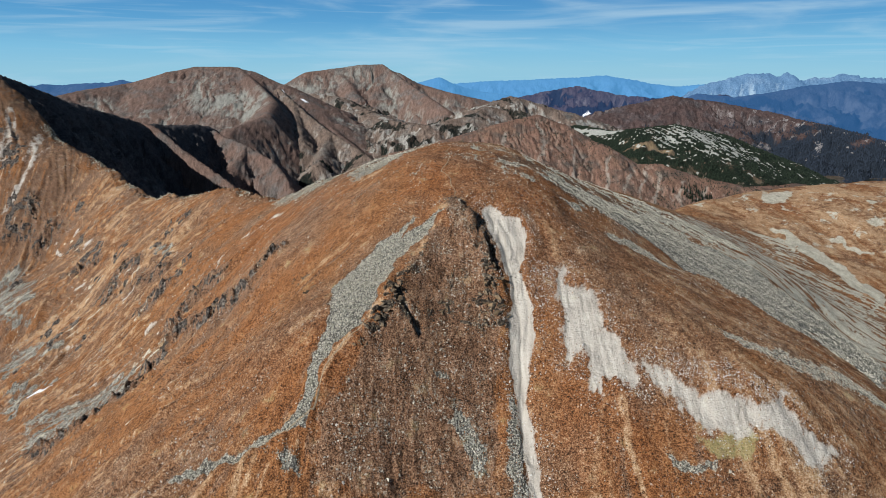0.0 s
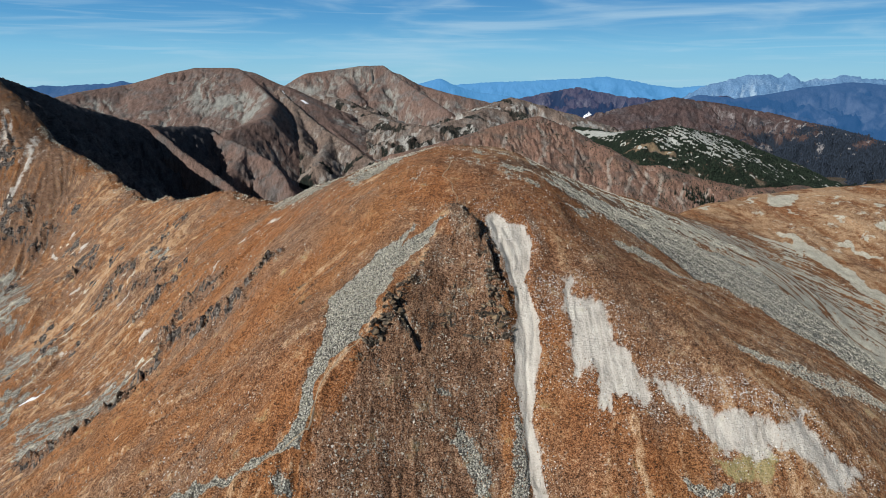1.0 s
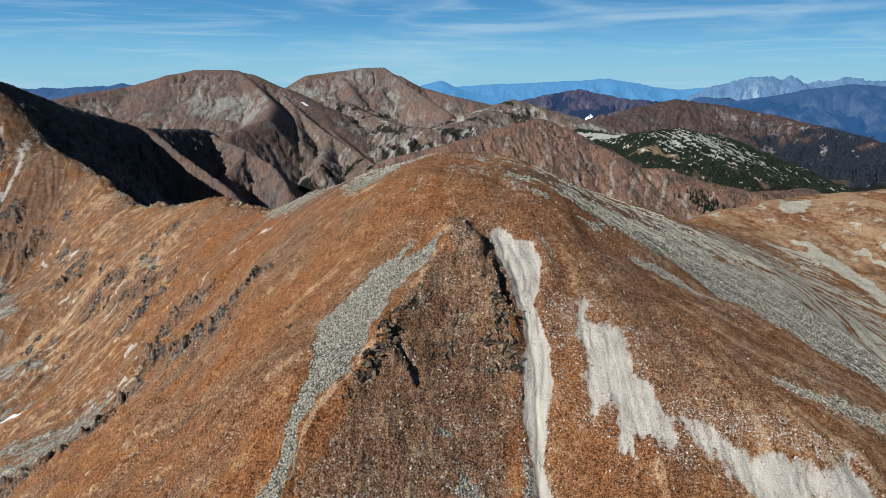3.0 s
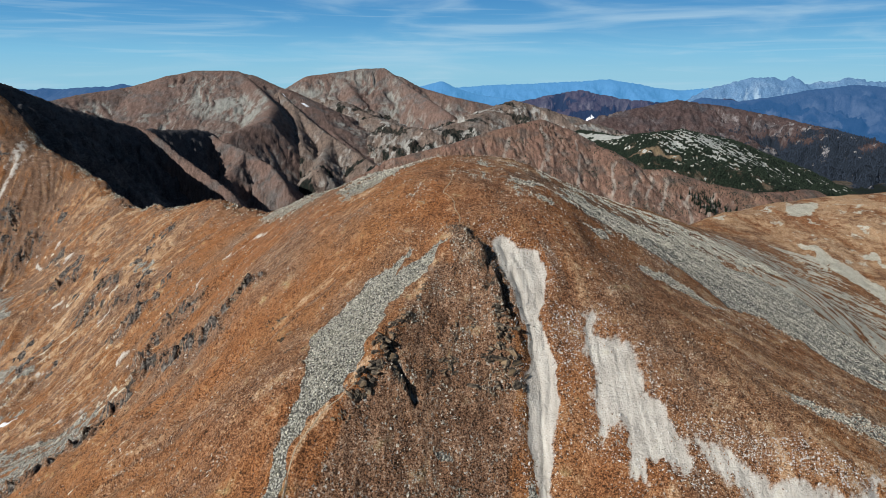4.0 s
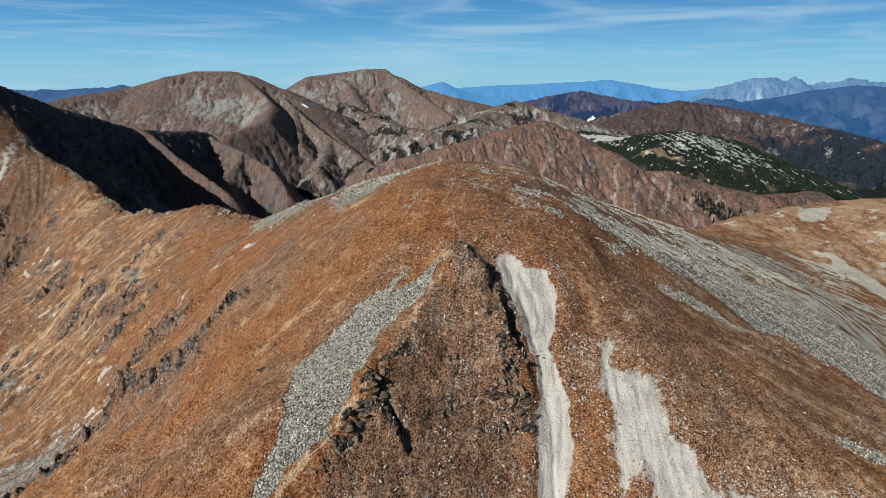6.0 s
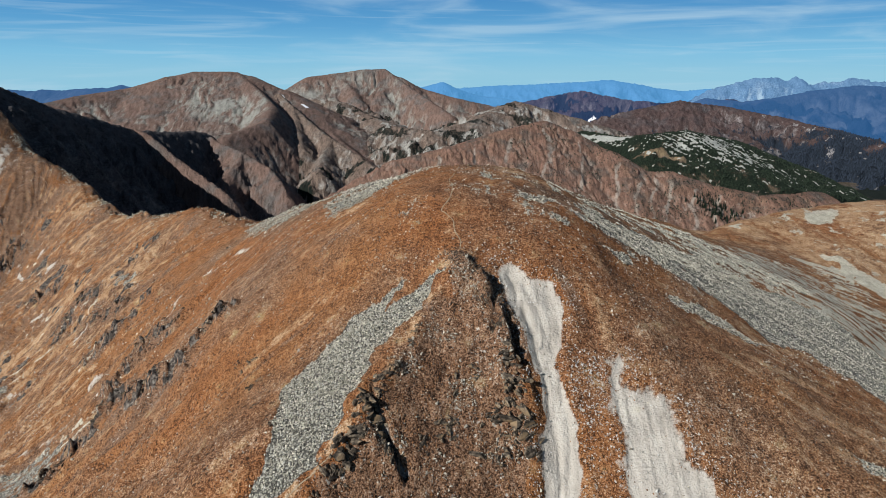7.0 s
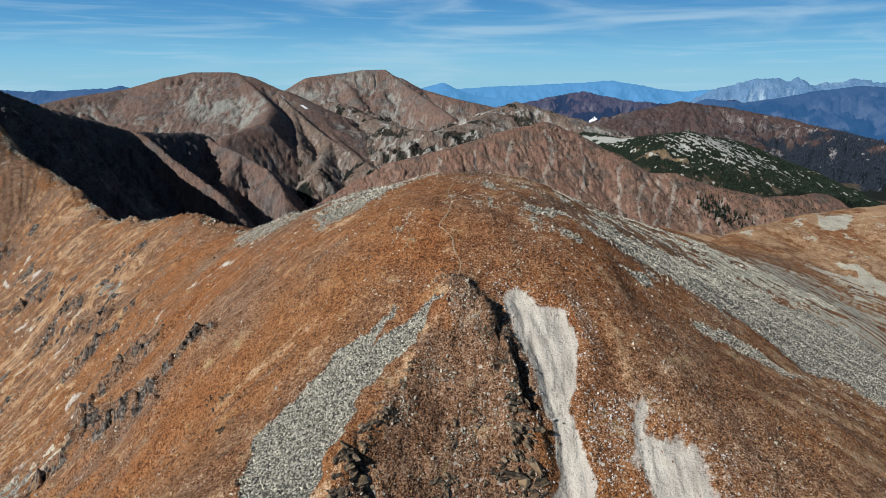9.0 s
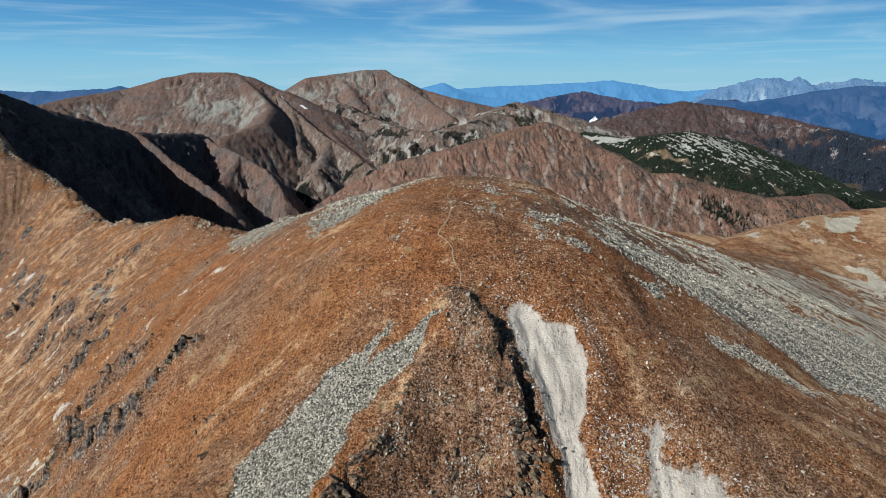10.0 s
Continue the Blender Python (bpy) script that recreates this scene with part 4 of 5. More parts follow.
def gullied_covers(cover, x, y, z, crest, furrow):
    cover[..., 0] *= 0.38
    for k, (at, wide) in enumerate(((-20, 5), (60, 4), (144, 7), (235, 6), (310, 4), (400, 5), (453, 4), (487, 4), (526, 5), (585, 5), (640, 4))):
        run = at * (y + 30) / 1500 + 14 * fbm(x / 90, y / 60, 3, 560 + k)
        cover[..., 0] = np.maximum(cover[..., 0], 1.1 * np.exp(-((x - run) / wide) ** 2) * smooth(15, 50, crest) * (0.75 + 0.6 * fbm(x / 30, y / 25, 3, 580 + k)))
    cover[..., 0] = np.maximum(cover[..., 0], smooth(-0.15, -0.7, furrow) * 0.40)
    cover[..., 1] = 0.42 * smooth(0.0, 0.5, fbm(x / 60, y / 60, 5, 511, 0.6) + smooth(200, 120, z) * 0.25 - 0.15) * smooth(200, 420, x)
    cover[..., 3] = 0.36 * smooth(0.0, 0.4, fbm(x / 75, y / 75, 4, 559, 0.6)) * smooth(140, 60, crest)
    cliff = np.exp(-((x - 625) / 75) ** 2 - ((y - 1410) / 40) ** 2)
    cover[..., 2] = 0.75 * cliff * smooth(-0.2, 0.4, fbm(x / 14, y / 30, 4, 557, 0.6)) + 0.36 * smooth(0.1, 0.5, fbm(x / 70, y / 70, 4, 513, 0.6)) * smooth(30, 90, crest)


def pine_covers(cover, x, y, z, crest, furrow):
    u, v = (x * 0.78 - y * 0.62), (x * 0.62 + y * 0.78)
    blocks = 0.72 * np.exp(-(((x - 755) / 165) ** 2 + ((y - 1705) / 115) ** 2) ** 1.4) + 0.4 * np.exp(-((x - 560) / 60) ** 2 - ((y - 1650) / 40) ** 2)
    streaks = fbm(v / 9, u / 48, 4, 515, 0.6)
    cover[..., 2] = np.maximum(smooth(0.46, 0.66, blocks + 0.85 * streaks), smooth(0.35, 0.7, patch(x, y, [(395, 1880), (470, 1760), (520, 1720), (470, 1700), (420, 1760), (380, 1840)], 15, 12, 40, 3) + 0.15 * streaks))
    meadow = patch(x, y, [(470, 1600), (540, 1612), (610, 1588), (585, 1576), (520, 1586)], 8, 12, 30, 4)
    cover[..., 3] = meadow * 0.62
    cover[..., 1] = np.clip(0.95 - 1.2 * cover[..., 2] - 1.2 * meadow + 0.35 * fbm(x / 45, y / 45, 4, 517, 0.6) - 0.25 * smooth(1620, 1540, y), 0, 1)
    cover[..., 0] = 0


def brown_covers(cover, x, y, z, crest, furrow):
    wood = smooth(110, 10, z - 60 * smooth(1350, 1700, x) + 60 * fbm(x / 160, y / 160, 4, 519, 0.6))
    cover[..., 1] = wood * 0.9
    cover[..., 2] = 0.75 * smooth(0.32, 0.6, fbm(x / 70, y / 70, 4, 521, 0.6)) * smooth(1300, 1900, x)
    cover[..., 0] *= 0.7


def plum_covers(cover, x, y, z, crest, furrow):
    cover[..., 1] = 0.85 * smooth(-0.1, 0.3, fbm(x / 130, y / 130, 5, 525, 0.6) + 0.35 * furrow + (215 - z) / 120)
    cover[..., 0] *= 0.8


def wooded_covers(cover, x, y, z, crest, furrow):
    cover[..., 1] = 0.8 * smooth(0.1, -0.3, fbm(x / 260, y / 260, 4, 523) + (z - 180) / 260)


HEATH_FAR = far_ground_material("dry_heath_slopes", (0.176, 0.115, 0.092), (0.145, 0.128, 0.118), (0.31, 0.305, 0.27), (0.016, 0.024, 0.020), 7)
ROCK_FAR = far_ground_material("stony_slopes", (0.200, 0.146, 0.115), (0.215, 0.195, 0.175), (0.44, 0.425, 0.385), (0.012, 0.018, 0.014), 8, contrast=1.2)
# the ridge's shadow put into the colour: a darker, bluer copy of the heath
SHADE_FAR = far_ground_material("shaded_heath", (0.074, 0.067, 0.068), (0.080, 0.077, 0.078), (0.20, 0.185, 0.165), (0.014, 0.021, 0.018), 8)
RED_FAR = far_ground_material("reddish_slopes", (0.222, 0.128, 0.092), (0.120, 0.096, 0.082), (0.36, 0.30, 0.25), (0.014, 0.020, 0.014), 4.5)
PINE_FAR = far_ground_material("dwarf_pine", (0.14, 0.10, 0.065), (0.16, 0.15, 0.13), (0.46, 0.465, 0.42), (0.013, 0.022, 0.013), 4)
# faint haze put into the pine tint, the last but one colour step: bluer, lighter
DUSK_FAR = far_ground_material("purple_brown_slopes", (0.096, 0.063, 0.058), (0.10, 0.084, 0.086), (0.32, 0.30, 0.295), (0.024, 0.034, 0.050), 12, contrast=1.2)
# far ranges: haze put into bluish base colours and a blue glow
PLUM_FAR = far_ground_material("hazy_plum_slopes", (0.068, 0.050, 0.056), (0.075, 0.066, 0.074), (0.16, 0.145, 0.15), (0.016, 0.024, 0.040), 14, glow=(0.008, 0.026, 0.078))
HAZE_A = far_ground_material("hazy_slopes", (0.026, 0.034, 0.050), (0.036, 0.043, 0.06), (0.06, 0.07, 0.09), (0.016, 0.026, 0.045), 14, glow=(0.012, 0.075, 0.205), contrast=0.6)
HAZE_B = far_ground_material("hazy_blue_distance", (0.05, 0.11, 0.20), (0.06, 0.13, 0.22), (0.09, 0.17, 0.27), (0.04, 0.09, 0.18), 30, glow=(0.038, 0.185, 0.38), contrast=0.25)
LIME_FAR = far_ground_material("hazy_limestone", (0.09, 0.150, 0.215), (0.17, 0.235, 0.29), (0.30, 0.375, 0.41), (0.045, 0.085, 0.16), 24, glow=(0.035, 0.105, 0.23), contrast=0.75)
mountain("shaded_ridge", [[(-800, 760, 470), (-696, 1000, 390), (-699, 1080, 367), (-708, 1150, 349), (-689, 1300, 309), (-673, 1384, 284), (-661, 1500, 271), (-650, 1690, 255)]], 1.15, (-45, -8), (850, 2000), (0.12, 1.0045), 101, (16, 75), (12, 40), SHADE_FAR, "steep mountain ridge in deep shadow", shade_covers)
mountain("heath_spur", [[(-668, 1384, 287), (-637, 1370, 279), (-571, 1330, 237), (-512, 1290, 210), (-462, 1260, 189), (-425, 1230, 168)], [(-655, 1690, 257), (-588, 1640, 232), (-500, 1560, 215), (-413, 1470, 190), (-368, 1400, 165), (-344, 1360, 143)], [(-500, 1560, 215), (-494, 1480, 194), (-502, 1420, 174)]], ((1.2, 3.0), (1.2, 1.0), 1.0), (-36, -8), (1050, 1800), (0.1, 1.004), 111, (15, 55), (11, 26), HEATH_FAR, "brown heath spurs with small crags and hard shadows", dry_covers, round_top=8.0)
mountain("rubble_slope", [[(-631, 2420, 331), (-500, 2250, 252), (-385, 2100, 197), (-305, 2000, 168), (-230, 1900, 140), (-183, 1850, 122)], [(-385, 2100, 197), (-377, 1950, 163), (-374, 1800, 133)], [(-552, 2310, 282), (-508, 2150, 225), (-446, 1950, 181)]], ((1.2, 0.62), 0.8, 0.8), (-24, -2), (1450, 2700), (0.1, 1.0038), 121, (16, 90), (14, 34), ROCK_FAR, "broken grey-brown mountainside with ribs of rubble", rubble_covers, round_top=10.0)
mountain("rounded_peak", [[(-1371, 2100, 298), (-1300, 2250, 326), (-1189, 2400, 350), (-1055, 2450, 391), (-974, 2500, 410), (-830, 2500, 410), (-764, 2500, 395), (-630, 2480, 344), (-548, 2500, 295), (-424, 2550, 242)],
    [(-808, 2500, 408), (-691, 2350, 347), (-598, 2200, 296), (-555, 1950, 262), (-624, 1780, 231)], [(-548, 2500, 295), (-477, 2350, 244), (-370, 2200, 175), (-279, 2100, 128)]], (0.5, (1.15, 0.75), 0.85), (-40, -2), (1550, 3000), (0.11, 1.0038), 131, (5, 150), (7, 30), HEATH_FAR, "broad brown mountain peak with grey scree", bowl_covers)
mountain("twin_peak", [[(-814, 3200, 305), (-680, 3200, 388), (-560, 3250, 404), (-421, 3300, 424), (-333, 3300, 426), (-246, 3300, 387), (-129, 3300, 330), (47, 3200, 285), (249, 3200, 243)], [(-317, 3290, 427), (-215, 3150, 361), (-120, 3000, 308), (-51, 2880, 269), (21, 2760, 229)], [(-560, 3250, 404), (-470, 3120, 345), (-420, 3000, 290)]], (0.6, 1.05, 0.9), (-20, 8), (2500, 3700), (0.12, 1.004), 161, (9, 150), (13, 38), HEATH_FAR, "grey-brown mountain peak with bare slopes", crown_covers)
mountain("rocky_ridge", [[(-578, 2750, 302), (-447, 2700, 287), (-315, 2600, 238), (-183, 2400, 208), (-50, 2300, 202), (101, 2400, 229), (202, 2600, 268), (294, 2700, 291), (405, 2700, 263), (554, 2700, 220), (679, 2700, 183)]], 0.4, (-18, 18), (1750, 3200), (0.12, 1.004), 191, (20, 110), (12, 44), ROCK_FAR, "rugged rocky ridge with dark pine patches", rough_covers)
mountain("pine_hill", [[(409, 1900, 236), (474, 1750, 233), (534, 1690, 245), (652, 1740, 252), (840, 1850, 213), (1075, 1950, 131), (1275, 2050, 47), (1589, 2150, -42)]], 0.46, (10, 42), (1350, 2500), (0.09, 1.0035), 251, (8, 130), (5, 60), PINE_FAR, "hill covered in dark green dwarf pine", pine_covers, brink=BRINK)
BRINK = [(px, py, float(field_height(*FIELDS["pine_hill"], np.array(px * 1.0), np.array(py + 6.0))) + 1.0 if px > 500 else pz) for px, py, pz in BRINK]
mountain("gullied_ridge", [[(-112, 1450, 212), (8, 1480, 238), (137, 1560, 268), (198, 1600, 279), (247, 1640, 286), (308, 1640, 264), (350, 1620, 237)] + BRINK], 0.6, (-12, 36), (950, 1900), (0.09, 1.0035), 221, (4, 60), (5, 18), RED_FAR, "reddish-brown ridge with eroded gullies", gullied_covers, comb=0.3)
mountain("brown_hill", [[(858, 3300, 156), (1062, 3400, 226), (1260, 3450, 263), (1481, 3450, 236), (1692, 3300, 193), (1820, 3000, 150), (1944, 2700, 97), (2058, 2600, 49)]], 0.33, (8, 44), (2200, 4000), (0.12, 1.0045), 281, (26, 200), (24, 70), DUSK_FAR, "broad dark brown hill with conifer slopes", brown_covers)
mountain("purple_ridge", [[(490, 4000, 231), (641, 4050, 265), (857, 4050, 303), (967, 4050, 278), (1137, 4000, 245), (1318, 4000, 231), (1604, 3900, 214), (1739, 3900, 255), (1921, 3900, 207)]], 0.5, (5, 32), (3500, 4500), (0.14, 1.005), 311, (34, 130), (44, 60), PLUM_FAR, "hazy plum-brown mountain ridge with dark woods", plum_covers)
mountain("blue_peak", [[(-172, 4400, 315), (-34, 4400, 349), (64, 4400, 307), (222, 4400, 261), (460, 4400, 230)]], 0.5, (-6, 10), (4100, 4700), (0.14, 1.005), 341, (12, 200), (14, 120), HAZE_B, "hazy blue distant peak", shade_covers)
mountain("far_range", [[(-300, 4700, 280), (68, 4700, 300), (320, 4700, 320), (614, 4700, 328), (907, 4700, 344), (1199, 4700, 360), (1369, 4700, 336), (1540, 4700, 303), (1752, 4700, 283), (1919, 4600, 301)]], 0.5, (-5, 26), (4450, 5300), (0.14, 1.005), 371, (22, 150), (6, 160), HAZE_B, "far mountain range paled to blue by haze", shade_covers)
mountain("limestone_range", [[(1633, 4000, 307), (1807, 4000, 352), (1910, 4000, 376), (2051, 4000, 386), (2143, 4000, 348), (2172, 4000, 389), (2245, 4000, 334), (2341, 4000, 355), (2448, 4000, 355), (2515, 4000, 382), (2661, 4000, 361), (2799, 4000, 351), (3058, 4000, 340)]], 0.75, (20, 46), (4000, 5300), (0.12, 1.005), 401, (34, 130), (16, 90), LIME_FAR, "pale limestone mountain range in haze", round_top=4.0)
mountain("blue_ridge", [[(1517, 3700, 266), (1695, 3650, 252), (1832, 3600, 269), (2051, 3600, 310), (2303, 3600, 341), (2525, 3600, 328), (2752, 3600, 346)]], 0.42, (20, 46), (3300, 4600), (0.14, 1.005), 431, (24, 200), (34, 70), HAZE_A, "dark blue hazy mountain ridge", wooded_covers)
mountain("far_blue_hills", [[(-2718, 3600, 320), (-2460, 3600, 320), (-2333, 3600, 310), (-2283, 3600, 319), (-2172, 3600, 313), (-1984, 3500, 327), (-1858, 3500, 330), (-1778, 3500, 345), (-1672, 3500, 321)]], 0.5, (-46, -22), (3600, 4700), (0.14, 1.005), 461, (18, 160), (18, 100), HAZE_A, "far hills on the skyline, blue with haze")

# ---- stones, crags, trees ----


def part(name, me, material, parent, label=""):
    ob = new(name, me)
    if not me.materials:
        me.materials.append(material)
    ob.parent = parent
    if label:
        ob["label"] = label
    return ob


def ground_height(x, y):
    return field_height(az, rad, Z, np.asarray(x, float), np.asarray(y, float))


def hull(rng, count, stretch=(1, 1, 1)):
    """An angular block: the hull of a few points on a lump. Places and triangles."""
    bm = bmesh.new()
    p = rng.normal(size=(count, 3))
    p = p / np.linalg.norm(p, axis=1)[:, None] * rng.uniform(0.8, 1.1, (count, 1)) * np.array(stretch) * 0.5
    for q in p:
        bm.verts.new(q)
    res = bmesh.ops.convex_hull(bm, input=bm.verts)
    bmesh.ops.delete(bm, geom=[e for e in res["geom_interior"] if isinstance(e, bmesh.types.BMVert)], context="VERTS")
    bmesh.ops.triangulate(bm, faces=bm.faces)
    bm.verts.ensure_lookup_table()
    bm.verts.index_update()
    out = np.array([v.co for v in bm.verts]), np.array([[v.index for v in f.verts] for f in bm.faces])
    bm.free()
    return out


def tri_mesh(name, verts, tris):
    me = bpy.data.meshes.new(name)
    me.vertices.add(len(verts))
    me.vertices.foreach_set("co", verts.astype(np.float32).ravel())
    me.loops.add(tris.size)
    me.loops.foreach_set("vertex_index", tris.astype(np.int32).ravel())
    me.polygons.add(len(tris))
    me.polygons.foreach_set("loop_start", np.arange(0, tris.size, 3, dtype=np.int32))
    me.polygons.foreach_set("use_smooth", np.zeros(len(tris), bool))
    me.update()
    me.validate()
    return me


def turns(rng, n):
    q = rng.normal(size=(n, 4))
    q /= np.linalg.norm(q, axis=1)[:, None]
    w, x, y, z = q.T
    return np.stack([np.stack([1 - 2 * (y * y + z * z), 2 * (x * y - z * w), 2 * (x * z + y * w)], -1), np.stack([2 * (x * y + z * w), 1 - 2 * (x * x + z * z), 2 * (y * z - x * w)], -1),
                     np.stack([2 * (x * z - y * w), 2 * (y * z + x * w), 1 - 2 * (x * x + y * y)], -1)], -2)


def strew(name, x, y, size, material, label, category, seed, points=7, sink=0.15, shape=(1.2, 1.0, 0.7), singles=0):
    """Many loose stones as one heap; those on the nearest stretch are single stones."""
    rng = np.random.default_rng(seed)
    order = np.argsort(y)
    lone, rest = order[:singles], order[singles:]
    lx, ly, ls = x[lone], y[lone], size[lone]
    x, y, size = x[rest], y[rest], size[rest]
    z = ground_height(x, y)
    verts, tris, base = [], [], 0
    kinds = rng.integers(0, 10, len(x))
    for k in range(10):
        v, t = hull(rng, points, shape)
        on = np.where(kinds == k)[0]
        if not len(on):
            continue
        p = np.einsum("nij,vj->nvi", turns(rng, len(on)), v) * size[on, None, None]
        p += np.stack([x[on], y[on], z[on] + size[on] * sink], -1)[:, None, :]
        verts.append(p.reshape(-1, 3))
        tris.append((t[None] + (np.arange(len(on)) * len(v))[:, None, None] + base).reshape(-1, 3))
        base += len(on) * len(v)
    ob = new(name, tri_mesh(name, np.concatenate(verts), np.concatenate(tris)))
    ob.data.materials.append(material)
    shapes = []
    for k in range(8 if singles else 0):
        me = tri_mesh("stone", *hull(rng, points, shape))
        me.materials.append(material)
        shapes.append(me)
    for k, (a, b, c, s) in enumerate(zip(lx, ly, ground_height(lx, ly), ls)):
        one = new("stone", shapes[k % 8])
        one.parent = ob
        one.matrix_basis = pose(a, b, c + s * sink, *rng.uniform(-180, 180, 3)) @ Matrix.Scale(s, 4)
    return tagged(ob, label, category, kind="stuff")


def spots(rng, count, box, chance):
    """Random places in a box, kept by a chance that depends on the place."""
    xs, ys = np.zeros(0), np.zeros(0)
    for _ in range(40):
        x, y = rng.uniform(box[0], box[1], 40000), rng.uniform(box[2], box[3], 40000)
        on = rng.uniform(size=40000) < chance(x, y)
        xs, ys = np.r_[xs, x[on]], np.r_[ys, y[on]]
        if len(xs) >= count:
            break
    return xs[:count], ys[:count]


def stone_material(name, dark, light, warm=0.5):
    n = Nodes(name)
    geo = n.t.nodes.new("ShaderNodeNewGeometry")
    rnd = geo.outputs["Random Per Island"]
    base = n.ramp(rnd, (0.0, dark), (0.55, tuple(0.5 * (a + b) for a, b in zip(dark, light))), (1.0, light))
    grain = n.noise(0.35, 4, 0.65)
    colour = n.mix(1.0, base, n.ramp(grain, (0.3, (0.55, 0.55, 0.55)), (0.6, (1.0, 1.0, 1.0)), (0.8, (1.15, 1.12, 1.05))), "MULTIPLY")
    colour = n.mix(n.step(n.noise(0.8, 4, 0.6), 0.60, 0.70, 0.0, 0.5 * warm), colour, (0.30, 0.28, 0.13))
    return n.finish(colour, 0.9, grain, 0.06, 0.7)


def crag_material():
    n = Nodes("crag_rock")
    info = n.t.nodes.new("ShaderNodeObjectInfo")
    grain, big = n.noise(0.5, 6, 0.68, 0.3), n.noise(3.0, 4, 0.6)
    colour = n.ramp(n.math("MULTIPLY_ADD", grain, 0.6, n.math("MULTIPLY", big, 0.4)), (0.40, (0.016, 0.015, 0.014)), (0.49, (0.095, 0.084, 0.072)), (0.58, (0.26, 0.235, 0.195)), (0.70, (0.56, 0.52, 0.43)))
    colour = n.mix(1.0, colour, n.ramp(info.outputs["Random"], (0.0, (0.62, 0.55, 0.48)), (1.0, (1.42, 1.26, 1.08))), "MULTIPLY")
    colour = n.mix(n.step(n.noise(1.1, 5, 0.6), 0.50, 0.62, 0.0, 0.75), colour, (0.21, 0.135, 0.070))
    return n.finish(colour, 0.9, grain, 0.25, 0.9)


GREY_STONE = stone_material("grey_scree_stone", (0.215, 0.200, 0.160), (0.74, 0.695, 0.565), 0.25)
PALE_STONE = stone_material("pale_weathered_stone", (0.20, 0.175, 0.14), (0.66, 0.60, 0.49), 0.6)
WHITE_STONE = stone_material("pale_rubble", (0.36, 0.33, 0.29), (0.74, 0.71, 0.66), 0.0)
DARK_STONE = stone_material("dark_broken_stone", (0.025, 0.020, 0.016), (0.22, 0.165, 0.12), 0.4)
CRAG = crag_material()

rng = np.random.default_rng(7)
x, y = spots(rng, 9500, (-70, 4, 110, 184), lambda x, y: patch(x, y, SCREE_STRIP, 0.7, 0.9, 4, 4) ** 2)
strew("scree_strip_stones", x, y, np.clip(rng.lognormal(-1.12, 0.35, len(x)), 0.18, 1.0), GREY_STONE, "strip of loose grey-green boulders down the slope", "scree", 21, singles=290)
x, y = spots(rng, 27000, (20, 195, 150, 290), lambda x, y: patch(x, y, RIGHT_SCREE, 2.5, 3.0, 12, 5) * smooth(-1.9, -0.7, THREADS(x, y) + 0.8 * fbm(x / 9, y / 9, 3, 68)))
strew("scree_slope_stones", x, y, np.clip(rng.lognormal(-1.12, 0.36, len(x)), 0.16, 0.95), GREY_STONE, "broad slope of loose grey boulders among thin turf", "scree", 22, singles=290)
x, y = spots(rng, 10500, (5, 150, 190, 305), top_stones)
strew("summit_boulders", x, y, np.clip(rng.lognormal(-0.85, 0.4, len(x)), 0.22, 1.4), GREY_STONE, "grey-green boulders scattered below the summit", "scree", 28, singles=290)
x, y = spots(rng, 1800, (-2, 18, 158, 186), lambda x, y: patch(x, y, SHADED_SOIL, 1.5, 1.8, 4, 48))
strew("gully_edge_stones", x, y, np.clip(rng.lognormal(-1.35, 0.45, len(x)), 0.12, 0.8), DARK_STONE, "dark broken stones at the gully's edge", "rubble", 29, singles=290)
x, y = spots(rng, 6500, (-60, 135, 108, 260), lambda x, y: np.maximum.reduce([0.45 * patch(x, y, outline, 1.8, 2.6, 3, 210 + k) for k, outline in enumerate(SUMMIT_BITS)] + [0.7 * patch(x, y, GREEN_STRIP, 0.8, 0.9, 4, 40), patch(x, y, STONE_BIT, 0.5, 0.7, 3, 41), 0.7 * patch(x, y, SPUR_FOOT, 1.0, 1.2, 3, 42), patch(x, y, GREY_BIT, 0.9, 1.0, 4, 7), patch(x, y, STRIPE, 0.8, 1.2, 4, 8), 0.7 * patch(x, y, RIGHT_BIT, 1.2, 1.5, 5, 9), 0.8 * patch(x, y, THIN_STRIPE, 0.9, 1.0, 4, 29)]))
strew("small_scree_stones", x, y, np.clip(rng.lognormal(-1.2, 0.35, len(x)), 0.15, 0.8), GREY_STONE, "small tongues of grey stones in the turf", "scree", 27)
x, y = spots(rng, 13000, (-85, 130, 105, 285), lambda x, y: 0.05 + 0.95 * smooth(0.12, 0.6, fbm(x / 16, y / 16, 4, 141, 0.6) + 0.14 * THREADS(x, y)) * (1 - patch(x, y, HEATH, 3, 3, 9, 6)))
strew("turf_stones", x, y, np.clip(rng.lognormal(-1.35, 0.42, len(x)), 0.12, 0.9), PALE_STONE, "pale stones strewn over the grass", "stones", 23)
x, y = spots(rng, 3600, (-36, 20, 105, 186), lambda x, y: patch(x, y, HEATH, 3, 3, 9, 6) * (0.04 + 0.96 * smooth(0.05, 0.6, fbm(x / 7, y / 7, 4, 143, 0.6))))
strew("heath_stones", x, y, np.clip(rng.lognormal(-1.35, 0.5, len(x)), 0.12, 0.9), PALE_STONE, "pale broken stones on dark heath", "stones", 24, 8, singles=290)
